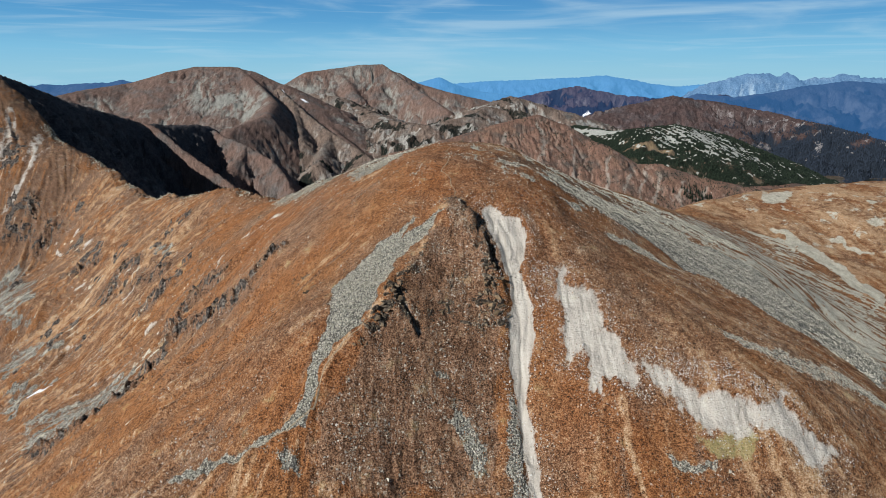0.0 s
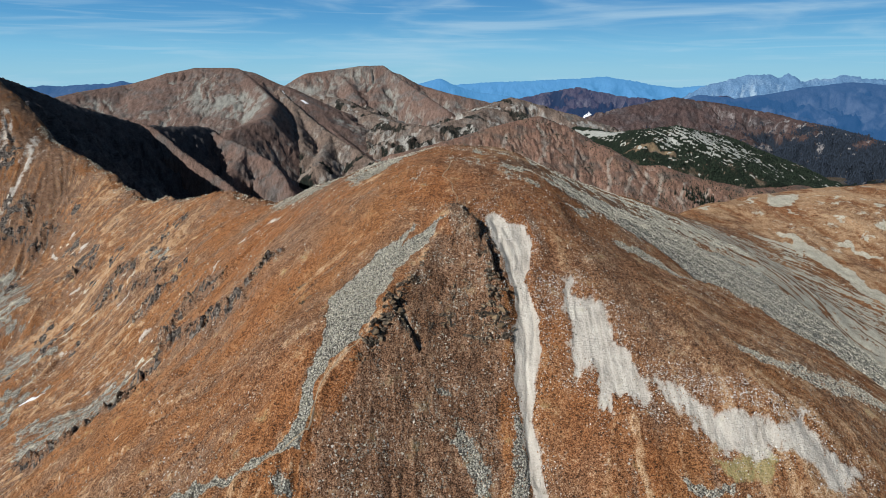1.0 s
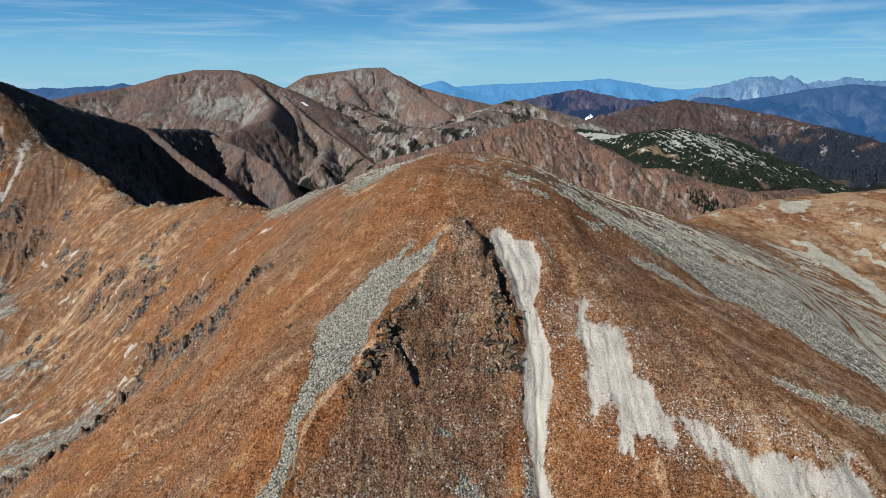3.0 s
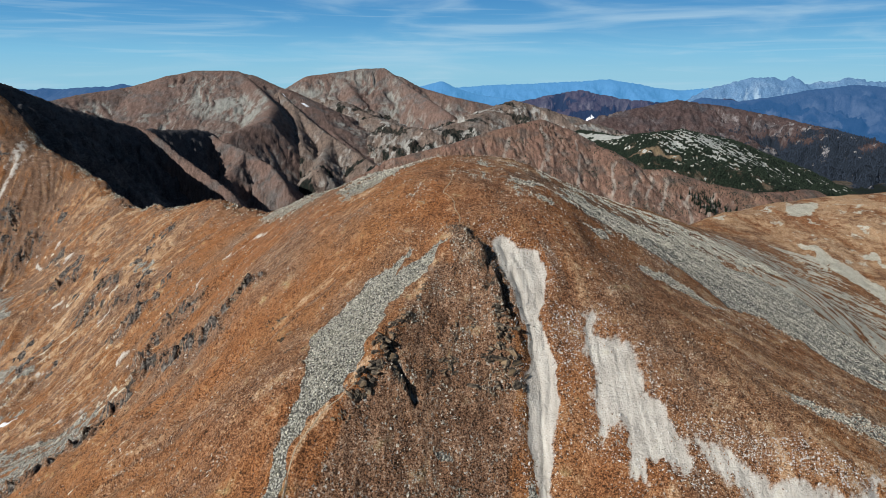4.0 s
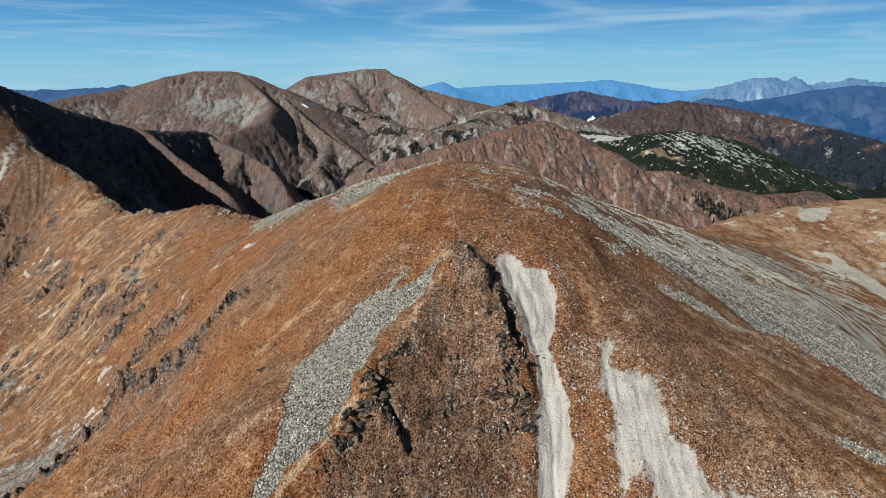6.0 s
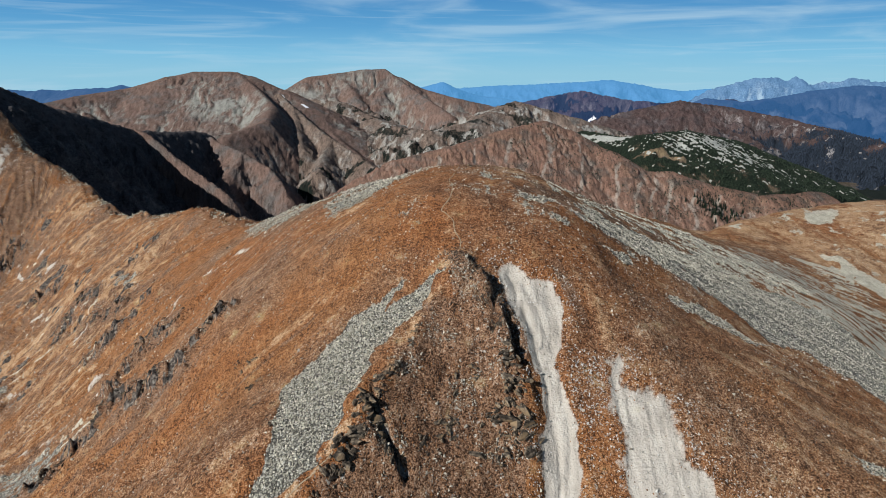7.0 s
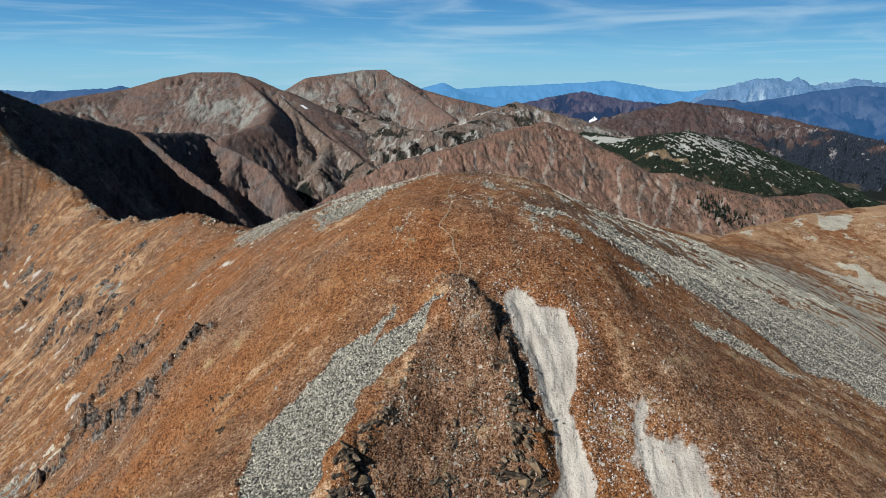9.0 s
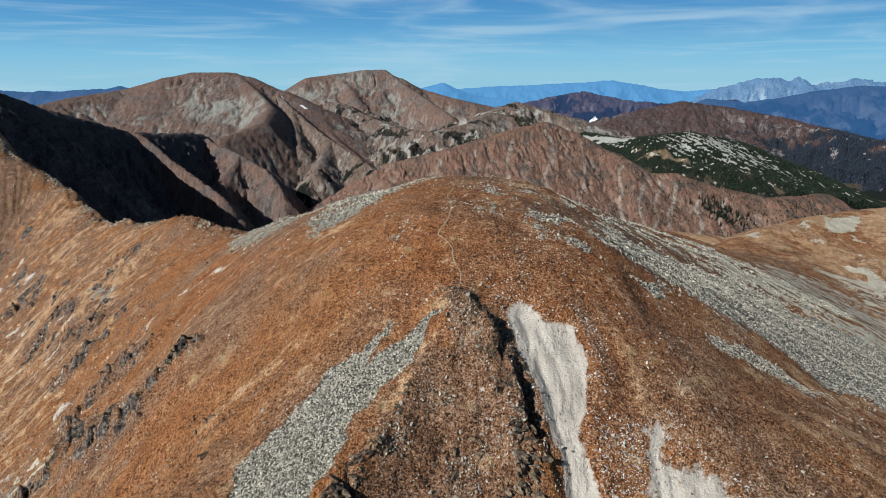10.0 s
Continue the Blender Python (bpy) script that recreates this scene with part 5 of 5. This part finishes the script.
x, y = spots(rng, 8000, (8, 100, 108, 185), lambda x, y: np.clip(1.6 * np.maximum.reduce([patch(x, y, SCAR_GULLY, 5.0, 1.5, 5, 1), patch(x, y, SCAR_FAN, 5, 3, 7, 2), patch(x, y, SCAR_LOW, 5, 3, 7, 3), patch(x, y, RUBBLE_ZONE, 3, 2, 5, 34), patch(x, y, RUBBLE_GAP, 3, 2, 5, 35)])
         * (1 - 0.9 * np.maximum.reduce([patch(x, y, SCAR_GULLY, 1.3, 1.3, 5, 1), patch(x, y, SCAR_FAN, 2.0, 2.6, 7, 2), patch(x, y, SCAR_LOW, 2.0, 2.6, 7, 3)])), 0, 1))
strew("scar_rubble", x, y, np.clip(rng.lognormal(-1.35, 0.4, len(x)), 0.12, 0.8), WHITE_STONE, "pale rubble along the edges of the erosion scars", "rubble", 25)
x, y = spots(rng, 9000, (-120, 0, 225, 402), lambda x, y: np.clip(np.maximum.reduce([patch(x, y, SADDLE_GREY, 4, 3, 9, 10), patch(x, y, KNOLL_GREY, 3, 2.5, 7, 12), 0.5 * np.exp(-((x + 5) / 26) ** 2 - ((y - 258) / 12) ** 2), 0.8 * patch(x, y, SADDLE_TOP, 2, 3, 7, 31), 0.8 * patch(x, y, SADDLE_LOW, 2.5, 3.5, 8, 32)]), 0, 1))
strew("crest_stones", x, y, np.clip(rng.lognormal(-0.7, 0.35, len(x)), 0.25, 1.3), GREY_STONE, "grey-green boulders along the mountain crest", "scree", 26, singles=290)


x, y = spots(rng, 9000, (-430, -75, 200, 640), lambda x, y: smooth(-40, -110, x + 0.35 * (y - 250)) * (0.06 + 0.94 * smooth(0.5, 1.6, strands(x, y) + 1.3 * fbm(x / 30, y / 30, 4, 145, 0.6))) * (to_line(x, y, SIDE_CREST)[0] > 6) * smooth(190, 230, np.hypot(x, y)))
strew("flank_stones", x, y, np.clip(rng.lognormal(-0.42, 0.42, len(x)), 0.3, 1.9), PALE_STONE, "pale stones strewn down the flank of the side ridge", "stones", 30)
x, y = spots(rng, 3000, (-430, -100, 280, 720), lambda x, y: 0.9 * np.exp(-(to_line(x, y, SIDE_CREST)[0] / 5.0) ** 2) * smooth(-0.2, 0.3, fbm(x / 18, y / 18, 3, 147)))
strew("ridge_stones", x, y, np.clip(rng.lognormal(-0.25, 0.45, len(x)), 0.35, 2.4), GREY_STONE, "grey rocks along the crest of the side ridge", "stones", 36)


def tussocks(count, seed):
    """Tufts of dry grass: small leaning pyramids of four blades."""
    r = np.random.default_rng(seed)
    x, y = spots(r, count, (-80, 125, 104, 250), lambda x, y: np.clip(1.0 - np.maximum.reduce([patch(x, y, SCREE_STRIP, 0.7, 0.9, 4, 4), patch(x, y, RIGHT_SCREE, 2.5, 3, 12, 5), patch(x, y, SCAR_GULLY, 1.3, 1.3, 5, 1),
                 patch(x, y, SCAR_FAN, 3.2, 2.6, 7, 2), patch(x, y, SCAR_LOW, 3.0, 2.6, 7, 3)]), 0, 1) * (0.35 + 0.65 * smooth(-0.2, 0.4, fbm(x / 8, y / 8, 3, 171))) * smooth(262, 150, y + 0.25 * np.abs(x)))
    n = len(x)
    z, s = ground_height(x, y) - 0.05, r.uniform(0.12, 0.34, n)
    a = r.uniform(0, 6.28, (n, 1)) + np.arange(4) * np.pi / 2
    w = s[:, None] * r.uniform(0.35, 0.75, (n, 4))
    low = np.stack([x[:, None] + np.cos(a) * w, y[:, None] + np.sin(a) * w, z[:, None] + 0 * a], -1)
    tip = np.stack([x + r.uniform(-0.5, 0.5, n) * s, y + r.uniform(-0.5, 0.3, n) * s, z + s * r.uniform(0.8, 1.5, n)], -1)[:, None]
    t = np.array([[0, 1, 4], [1, 2, 4], [2, 3, 4], [3, 0, 4]])
    ob = new("grass_tussocks", tri_mesh("grass_tussocks", np.concatenate([low, tip], 1).reshape(-1, 3), (t[None] + (np.arange(n) * 5)[:, None, None]).reshape(-1, 3)))
    m = Nodes("dry_grass_tufts")
    rnd = m.t.nodes.new("ShaderNodeNewGeometry").outputs["Random Per Island"]
    ob.data.materials.append(m.finish(m.ramp(rnd, (0.0, (0.085, 0.036, 0.015)), (0.4, (0.18, 0.078, 0.031)), (0.8, (0.26, 0.120, 0.048)), (1.0, (0.35, 0.20, 0.095))), 0.95))
    return tagged(ob, "tufts of dry orange-brown mountain grass", "grass", kind="stuff")


tussocks(26000, 41)

BLOCKS = []
for k in range(12):
    v, t = hull(rng, 13, (1.5, 0.9, 0.8))
    BLOCKS.append(tri_mesh("block", v, t))


def outcrop(x, y, size, count, label, spread=1.0):
    """A crag of several angular blocks bedded in the slope."""
    z = float(ground_height(x, y))
    root = tagged(new("rock_outcrop"), label, "rock", "crags on the slopes")
    root.location = (x, y, z)
    dip, strike = random.uniform(-25, 25), random.uniform(0, 360)
    for k in range(2 * count):
        s = size * random.uniform(0.3, 1.0)
        dx, dy = random.gauss(0, 0.7) * size * spread, random.gauss(0, 0.7) * size * spread
        dz = float(ground_height(x + dx, y + dy)) - z
        b = part("block", BLOCKS[random.randrange(len(BLOCKS))], CRAG, root)
        b.matrix_basis = pose(dx, dy, dz - 0.08 * s, dip + random.gauss(0, 14), random.gauss(0, 14), strike + random.gauss(0, 25)) @ Matrix.Diagonal((s * random.uniform(0.8, 1.5), s * 0.8, s * random.uniform(0.9, 1.5), 1))


for x, y, size, count in ((-13.0, 148.6, 2.4, 8), (-11.6, 145.6, 2.2, 8), (-8.6, 142.6, 1.8, 7), (-16.6, 141.0, 2.2, 8), (-13.8, 143.4, 1.6, 6), (-10.5, 153.2, 1.7, 7), (-8.0, 155.4, 1.3, 5), (-5.0, 164, 1.2, 5), (-13.4, 147.5, 1.6, 6), (-11, 150, 1.5, 7), (-9, 155, 1.1, 6), (-14.8, 143.5, 1.9, 8), (-17.5, 138.5, 1.6, 7), (-6, 161, 1.0, 5), (-15.8, 140.6, 1.2, 6), (-19.5, 135, 1.4, 6), (-4.5, 165, 0.8, 5)):
    outcrop(x, y, size, count, "dark jagged crag on the edge of the spur", 0.6)
for x, y, size, count in ((12.6, 153.4, 2.4, 8), (14.6, 151.4, 2.2, 7), (13.4, 156.4, 2.2, 7), (15.6, 148.8, 1.8, 6), (0.4, 148.6, 1.7, 5), (2.6, 155.6, 1.4, 4), (12.0, 160, 1.8, 7), (10.5, 165, 1.5, 6), (13.0, 156, 1.8, 7), (10, 152, 1.8, 7), (12.0, 150, 1.4, 5), (8.8, 170, 1.3, 5), (9.5, 147, 1.8, 5), (6, 158, 1.3, 4), (2, 150, 1.4, 4), (-3, 146, 1.5, 5)):
    outcrop(x, y, size, count, "broken grey crag beside the eroded gully", 0.75)
for x, y, size, count in ((-40, 171, 1.3, 5), (-43, 180, 1.4, 6), (-47, 183, 1.1, 4), (-30, 150, 0.9, 4), (-36, 160, 0.8, 4)):
    outcrop(x, y, size, count, "small grey crag in orange grass")
for line, wide in CRAG_LINES:
    for (ax, ay), (bx, by) in zip(line[:-1], line[1:]):
        steps = max(2, int(math.hypot(bx - ax, by - ay) / 7.5))
        for k in range(steps):
            f = (k + random.random()) / steps
            x, y = ax + f * (bx - ax) + random.gauss(0, 0.45 * wide), ay + f * (by - ay) + random.gauss(0, 0.45 * wide)
            outcrop(x, y, random.uniform(0.9, 2.4) * (1 + 0.0022 * (y - 210)), 5, "dark broken crag bedded in the grassy flank", 1.1)
cairn = tagged(new("summit_cairn"), "small pale stone cairn on the summit turf", "cairn")
cairn.location = (7.5, 237.5, float(ground_height(7.5, 237.5)))
for k in range(14):
    r = 0.75 * (1 - k / 15)
    a = random.uniform(0, 6.28)
    b = part("stone", BLOCKS[k % 12], PALE_STONE, cairn)
    b.matrix_basis = pose(r * math.cos(a), r * math.sin(a), 0.1 + 0.10 * k, random.gauss(0, 12), random.gauss(0, 12), random.uniform(0, 360)) @ Matrix.Scale(0.65 - 0.02 * k, 4)
bx, by = spots(rng, 38, (-30, 20, 112, 182), lambda x, y: patch(x, y, HEATH, 3, 3, 9, 6))
PALE_BLOCKS = []
for k in range(6):
    v, t = hull(rng, 10, (1.4, 1.0, 0.7))
    me = tri_mesh("boulder", v, t)
    me.materials.append(PALE_STONE)
    PALE_BLOCKS.append(me)
for k, (x, y) in enumerate(zip(bx, by)):
    ob = tagged(new("boulder", PALE_BLOCKS[k % 6]), "pale angular boulder resting on the slope", "boulder", "boulders on the slope")
    s = random.uniform(0.45, 0.95)
    ob.matrix_world = pose(x, y, float(ground_height(x, y)) + 0.15 * s, random.uniform(-30, 30), random.uniform(-30, 30), random.uniform(0, 360)) @ Matrix.Diagonal((s, s, s * random.uniform(0.7, 1.1), 1))


# ---- conifers on the gullied face ----
def bark_material():
    n = Nodes("bark")
    return n.finish(n.ramp(n.noise(0.4, 4), (0.3, (0.03, 0.022, 0.016)), (0.7, (0.10, 0.075, 0.055))), 0.95)


def needle_material(name, dark, mid, light):
    n = Nodes(name)
    return n.finish(n.ramp(n.noise(0.9, 4, 0.7), (0.3, dark), (0.55, mid), (0.8, light)), 0.95)


BARK, NEEDLES = bark_material(), needle_material("needles", (0.006, 0.010, 0.007), (0.018, 0.028, 0.017), (0.040, 0.055, 0.030))
# far wood: faint haze put into the needle colour, bluer and lighter than NEEDLES
FAR_NEEDLES = needle_material("hazy_needles", (0.012, 0.018, 0.028), (0.026, 0.036, 0.054), (0.050, 0.066, 0.090))


def spruce_meshes(seed):
    r = random.Random(seed)
    bm = bmesh.new()
    bmesh.ops.create_cone(bm, cap_ends=True, segments=7, radius1=0.24, radius2=0.03, depth=13.4, matrix=Matrix.Translation((0, 0, 6.7)))
    trunk = bpy.data.meshes.new("trunk")
    bm.to_mesh(trunk)
    bm.free()
    bm = bmesh.new()
    z = 1.2
    while z < 13.6:
        reach = 2.7 * (1 - (z - 1.0) / 13.4) ** 0.8 + 0.15
        arms = 9 if z < 9 else 6
        for k in range(arms):
            a = 2 * math.pi * (k + r.random()) / arms
            l, drop = reach * r.uniform(0.65, 1.15), reach * r.uniform(0.15, 0.4)
            w = 0.30 * l + 0.12
            tip = Vector((math.cos(a) * l, math.sin(a) * l, z - drop))
            side = Vector((-math.sin(a), math.cos(a), 0)) * w
            midp = Vector((math.cos(a) * l * 0.45, math.sin(a) * l * 0.45, z - drop * 0.2))
            v = [bm.verts.new(p) for p in ((0, 0, z + 0.35), midp + side, tip, midp - side, midp + Vector((0, 0, -0.35)))]
            for f in ((0, 1, 2), (0, 2, 3), (1, 4, 2), (4, 3, 2), (0, 4, 1), (0, 3, 4)):
                bm.faces.new([v[i] for i in f])
        z += r.uniform(0.55, 0.8)
    crown = bpy.data.meshes.new("crown")
    bm.to_mesh(crown)
    bm.free()
    trunk.materials.append(BARK)
    crown.materials.append(NEEDLES)
    return trunk, crown


SPRUCES = [spruce_meshes(k) for k in range(4)]
tx, ty = spots(rng, 90, (480, 900, 1330, 1680), lambda x, y: np.clip(1.3 * np.exp(-((x - 618) / 48) ** 2 - ((y - 1408) / 30) ** 2) + 0.03 * smooth(0.1, 0.5, fbm(x / 40, y / 40, 3, 151)) * (y < np.interp(x, [520, 640, 740, 920], [1500, 1500, 1520, 1630])), 0, 1))
tz = field_height(*FIELDS["gullied_ridge"], tx, ty)
for k in range(len(tx)):
    trunk, crown = SPRUCES[k % 4]
    root = tagged(new("spruce_tree"), "dark green spruce on a steep rocky slope", "tree", "spruces on the gullied slope")
    part("trunk", trunk, BARK, root)
    part("crown", crown, NEEDLES, root)
    s = random.uniform(0.55, 1.25)
    root.matrix_world = pose(tx[k], ty[k], tz[k] - 0.5, 0, 0, random.uniform(0, 360)) @ Matrix.Diagonal((s, s, s * random.uniform(0.9, 1.15), 1))


def thicket(name, field, count, box, chance, size, height, label, category, seed):
    """Far woods or dwarf pine as one mass of small pointed clumps."""
    r = np.random.default_rng(seed)
    x, y = spots(r, count, box, chance)
    z = field_height(*FIELDS[field], x, y)
    n = len(x)
    s = r.uniform(0.5, 1.3, n) * size
    h = r.uniform(0.6, 1.4, n) * height
    k = 6
    a = r.uniform(0, 6.28, (n, 1)) + np.arange(k) * 2 * np.pi / k
    w = s[:, None] * r.uniform(0.6, 1.2, (n, k))
    low = np.stack([x[:, None] + np.cos(a) * w, y[:, None] + np.sin(a) * w, (z - 1.0)[:, None] + 0 * a], -1)
    mid = np.stack([x[:, None] + np.cos(a + 0.4) * w * 0.7, y[:, None] + np.sin(a + 0.4) * w * 0.7, (z + 0.55 * h)[:, None] + r.uniform(-0.15, 0.15, (n, k)) * h[:, None]], -1)
    tip = np.stack([x + r.uniform(-0.2, 0.2, n) * s, y + r.uniform(-0.2, 0.2, n) * s, z + h], -1)[:, None]
    verts = np.concatenate([low, mid, tip], 1)
    i = np.arange(k)
    j = (i + 1) % k
    t = np.concatenate([np.stack([i, j, i + k], -1), np.stack([j, j + k, i + k], -1), np.stack([i + k, j + k, np.full(k, 2 * k)], -1)])
    tris = (t[None] + (np.arange(n) * (2 * k + 1))[:, None, None]).reshape(-1, 3)
    ob = new(name, tri_mesh(name, verts.reshape(-1, 3), tris))
    ob.data.materials.append(FAR_NEEDLES if height > 5 else NEEDLES)
    return tagged(ob, label, category, kind="stuff")


def pine_chance(x, y):
    c = np.zeros((*x.shape, 4))
    pine_covers(c, x, y, 0 * x, 0 * x, 0 * x)
    return smooth(0.35, 0.75, c[..., 1]) * (y > np.interp(x, [p[0] for p in BRINK], [p[1] for p in BRINK]) - 12)


thicket("dwarf_pine_thicket", "pine_hill", 9000, (400, 1300, 1500, 2000), pine_chance, 3.2, 2.6, "dense dark green dwarf pine thicket", "shrubs", 31)
thicket("slope_shrubs", "gullied_ridge", 2600, (150, 900, 1330, 1620), lambda x, y: 0.08 + smooth(0.0, 0.5, fbm(x / 45, y / 45, 4, 161, 0.6) + 0.3 * smooth(250, 700, x)), 1.5, 1.8, "dark shrubs scattered over the gullied slope", "shrubs", 33)
thicket("far_conifer_wood", "brown_hill", 8000, (1000, 2200, 2400, 3200), lambda x, y: smooth(100, 20, field_height(*FIELDS["brown_hill"], x, y) - 60 * smooth(1350, 1700, x) + 60 * fbm(x / 160, y / 160, 4, 519, 0.6)), 3.4, 8.5, "dark conifer wood on the far hillside", "forest", 32)


# ---- path and snow ----
def ribbon(name, line, width, lift, material, label, category):
    p = [Vector((x, y, 0)) for x, y in line]
    pts = []
    for a, b in zip(p[:-1], p[1:]):
        n = max(2, int((b - a).length / 0.5))
        pts += [a.lerp(b, k / n) for k in range(n)]
    pts.append(p[-1])
    bm = bmesh.new()
    prev = None
    for k, q in enumerate(pts):
        d = (pts[min(k + 1, len(pts) - 1)] - pts[max(k - 1, 0)]).normalized()
        s = Vector((-d.y, d.x, 0)) * width * 0.5 * random.uniform(0.7, 1.2)
        wob = Vector((0.25 * math.sin(k * 0.35), 0.25 * math.cos(k * 0.23), 0))
        row = []
        for e in (-1, 0, 1):
            c = q + wob + s * e
            row.append(bm.verts.new((c.x, c.y, float(ground_height(c.x, c.y)) + (lift if e == 0 else lift * 0.3))))
        if prev:
            for i in (0, 1):
                bm.faces.new((prev[i], prev[i + 1], row[i + 1], row[i]))
        prev = row
    me = bpy.data.meshes.new(name)
    bm.normal_update()
    bm.to_mesh(me)
    bm.free()
    me.materials.append(material)
    return tagged(new(name, me), label, category, kind="structure")


def trodden_material():
    n = Nodes("trodden_earth")
    return n.finish(n.ramp(n.noise(0.4, 5, 0.7), (0.3, (0.17, 0.12, 0.075)), (0.55, (0.36, 0.28, 0.19)), (0.75, (0.55, 0.48, 0.37))), 0.95, n.noise(0.2, 3), 0.05)


ribbon("footpath", [(3, 226), (1.5, 222), (2.4, 210), (0.2, 202.4), (-0.4, 200), (1.2, 196.7), (2.3, 194.9), (3.5, 188), (4, 183)], 0.30, 0.08, trodden_material(), "narrow trodden footpath over the grassy summit", "path")


ribbon("footpath", [(-17.5, 140.5), (-20, 138.2), (-24, 135.2), (-27, 131.2), (-28.3, 126.5), (-29.4, 122.4), (-35, 118.6), (-43.6, 117.2)], 0.36, 0.10, trodden_material(), "faint trodden footpath down the grassy spur", "path")


def snow_material():
    n = Nodes("old_snow")
    return n.finish(n.ramp(n.noise(1.5, 4), (0.3, (0.66, 0.70, 0.76)), (0.6, (0.82, 0.84, 0.87))), 0.6, n.noise(0.6, 3), 0.08)


SNOW_MATERIAL = snow_material()


def snow_patch(name, outline, height, lift, material, label, category, seed):
    """A thin lens that lies on the ground: thick in the middle, running out at its edge."""
    p = np.array(outline, float)
    c = p.mean(0)
    n = 48
    k = np.linspace(0, len(p), n, endpoint=False)
    i = k.astype(int)
    f = (k - i)[:, None]
    rim = p[i] * (1 - f) + p[(i + 1) % len(p)] * f
    r = np.random.default_rng(seed)
    bm = bmesh.new()
    rings = []
    for share, up in ((1.0, -0.2), (0.93, 0.35), (0.75, 0.8), (0.45, 1.0), (0.12, 1.0)):
        q = c + (rim - c) * share * (1 + r.uniform(-0.06, 0.06, (n, 1)))
        z = height(q[:, 0], q[:, 1]) + lift * up
        rings.append([bm.verts.new((a, b, h)) for (a, b), h in zip(q, z)])
    for a, b in zip(rings[:-1], rings[1:]):
        for j in range(n):
            bm.faces.new((a[j], a[(j + 1) % n], b[(j + 1) % n], b[j]))
    bm.faces.new(rings[-1])
    bmesh.ops.recalc_face_normals(bm, faces=bm.faces)
    me = bpy.data.meshes.new(name)
    bm.to_mesh(me)
    bm.free()
    me.materials.append(material)
    return tagged(new(name, me), label, category, "old snow patches")


def on(field):
    return lambda x, y: field_height(*FIELDS[field], x, y)


snow_patch("snow_patch", SNOW, ground_height, 0.5, SNOW_MATERIAL, "last strip of old snow in a stony hollow", "snow", 1)
snow_patch("snow_patch", [(-634, 2425), (-622, 2431), (-604, 2414), (-614, 2409)], on("rounded_peak"), 0.8, SNOW_MATERIAL, "small snow strip below the rocky crest", "snow", 2)
snow_patch("snow_patch", [(-548, 2402), (-534, 2406), (-512, 2388), (-524, 2384)], on("rounded_peak"), 0.8, SNOW_MATERIAL, "small snow strip below the rocky crest", "snow", 3)
snow_patch("snow_patch", [(808, 3716), (840, 3740), (880, 3742), (918, 3724), (890, 3710), (850, 3712)], on("purple_ridge"), 1.5, SNOW_MATERIAL, "white snow patch on the far wooded hillside", "snow", 4)
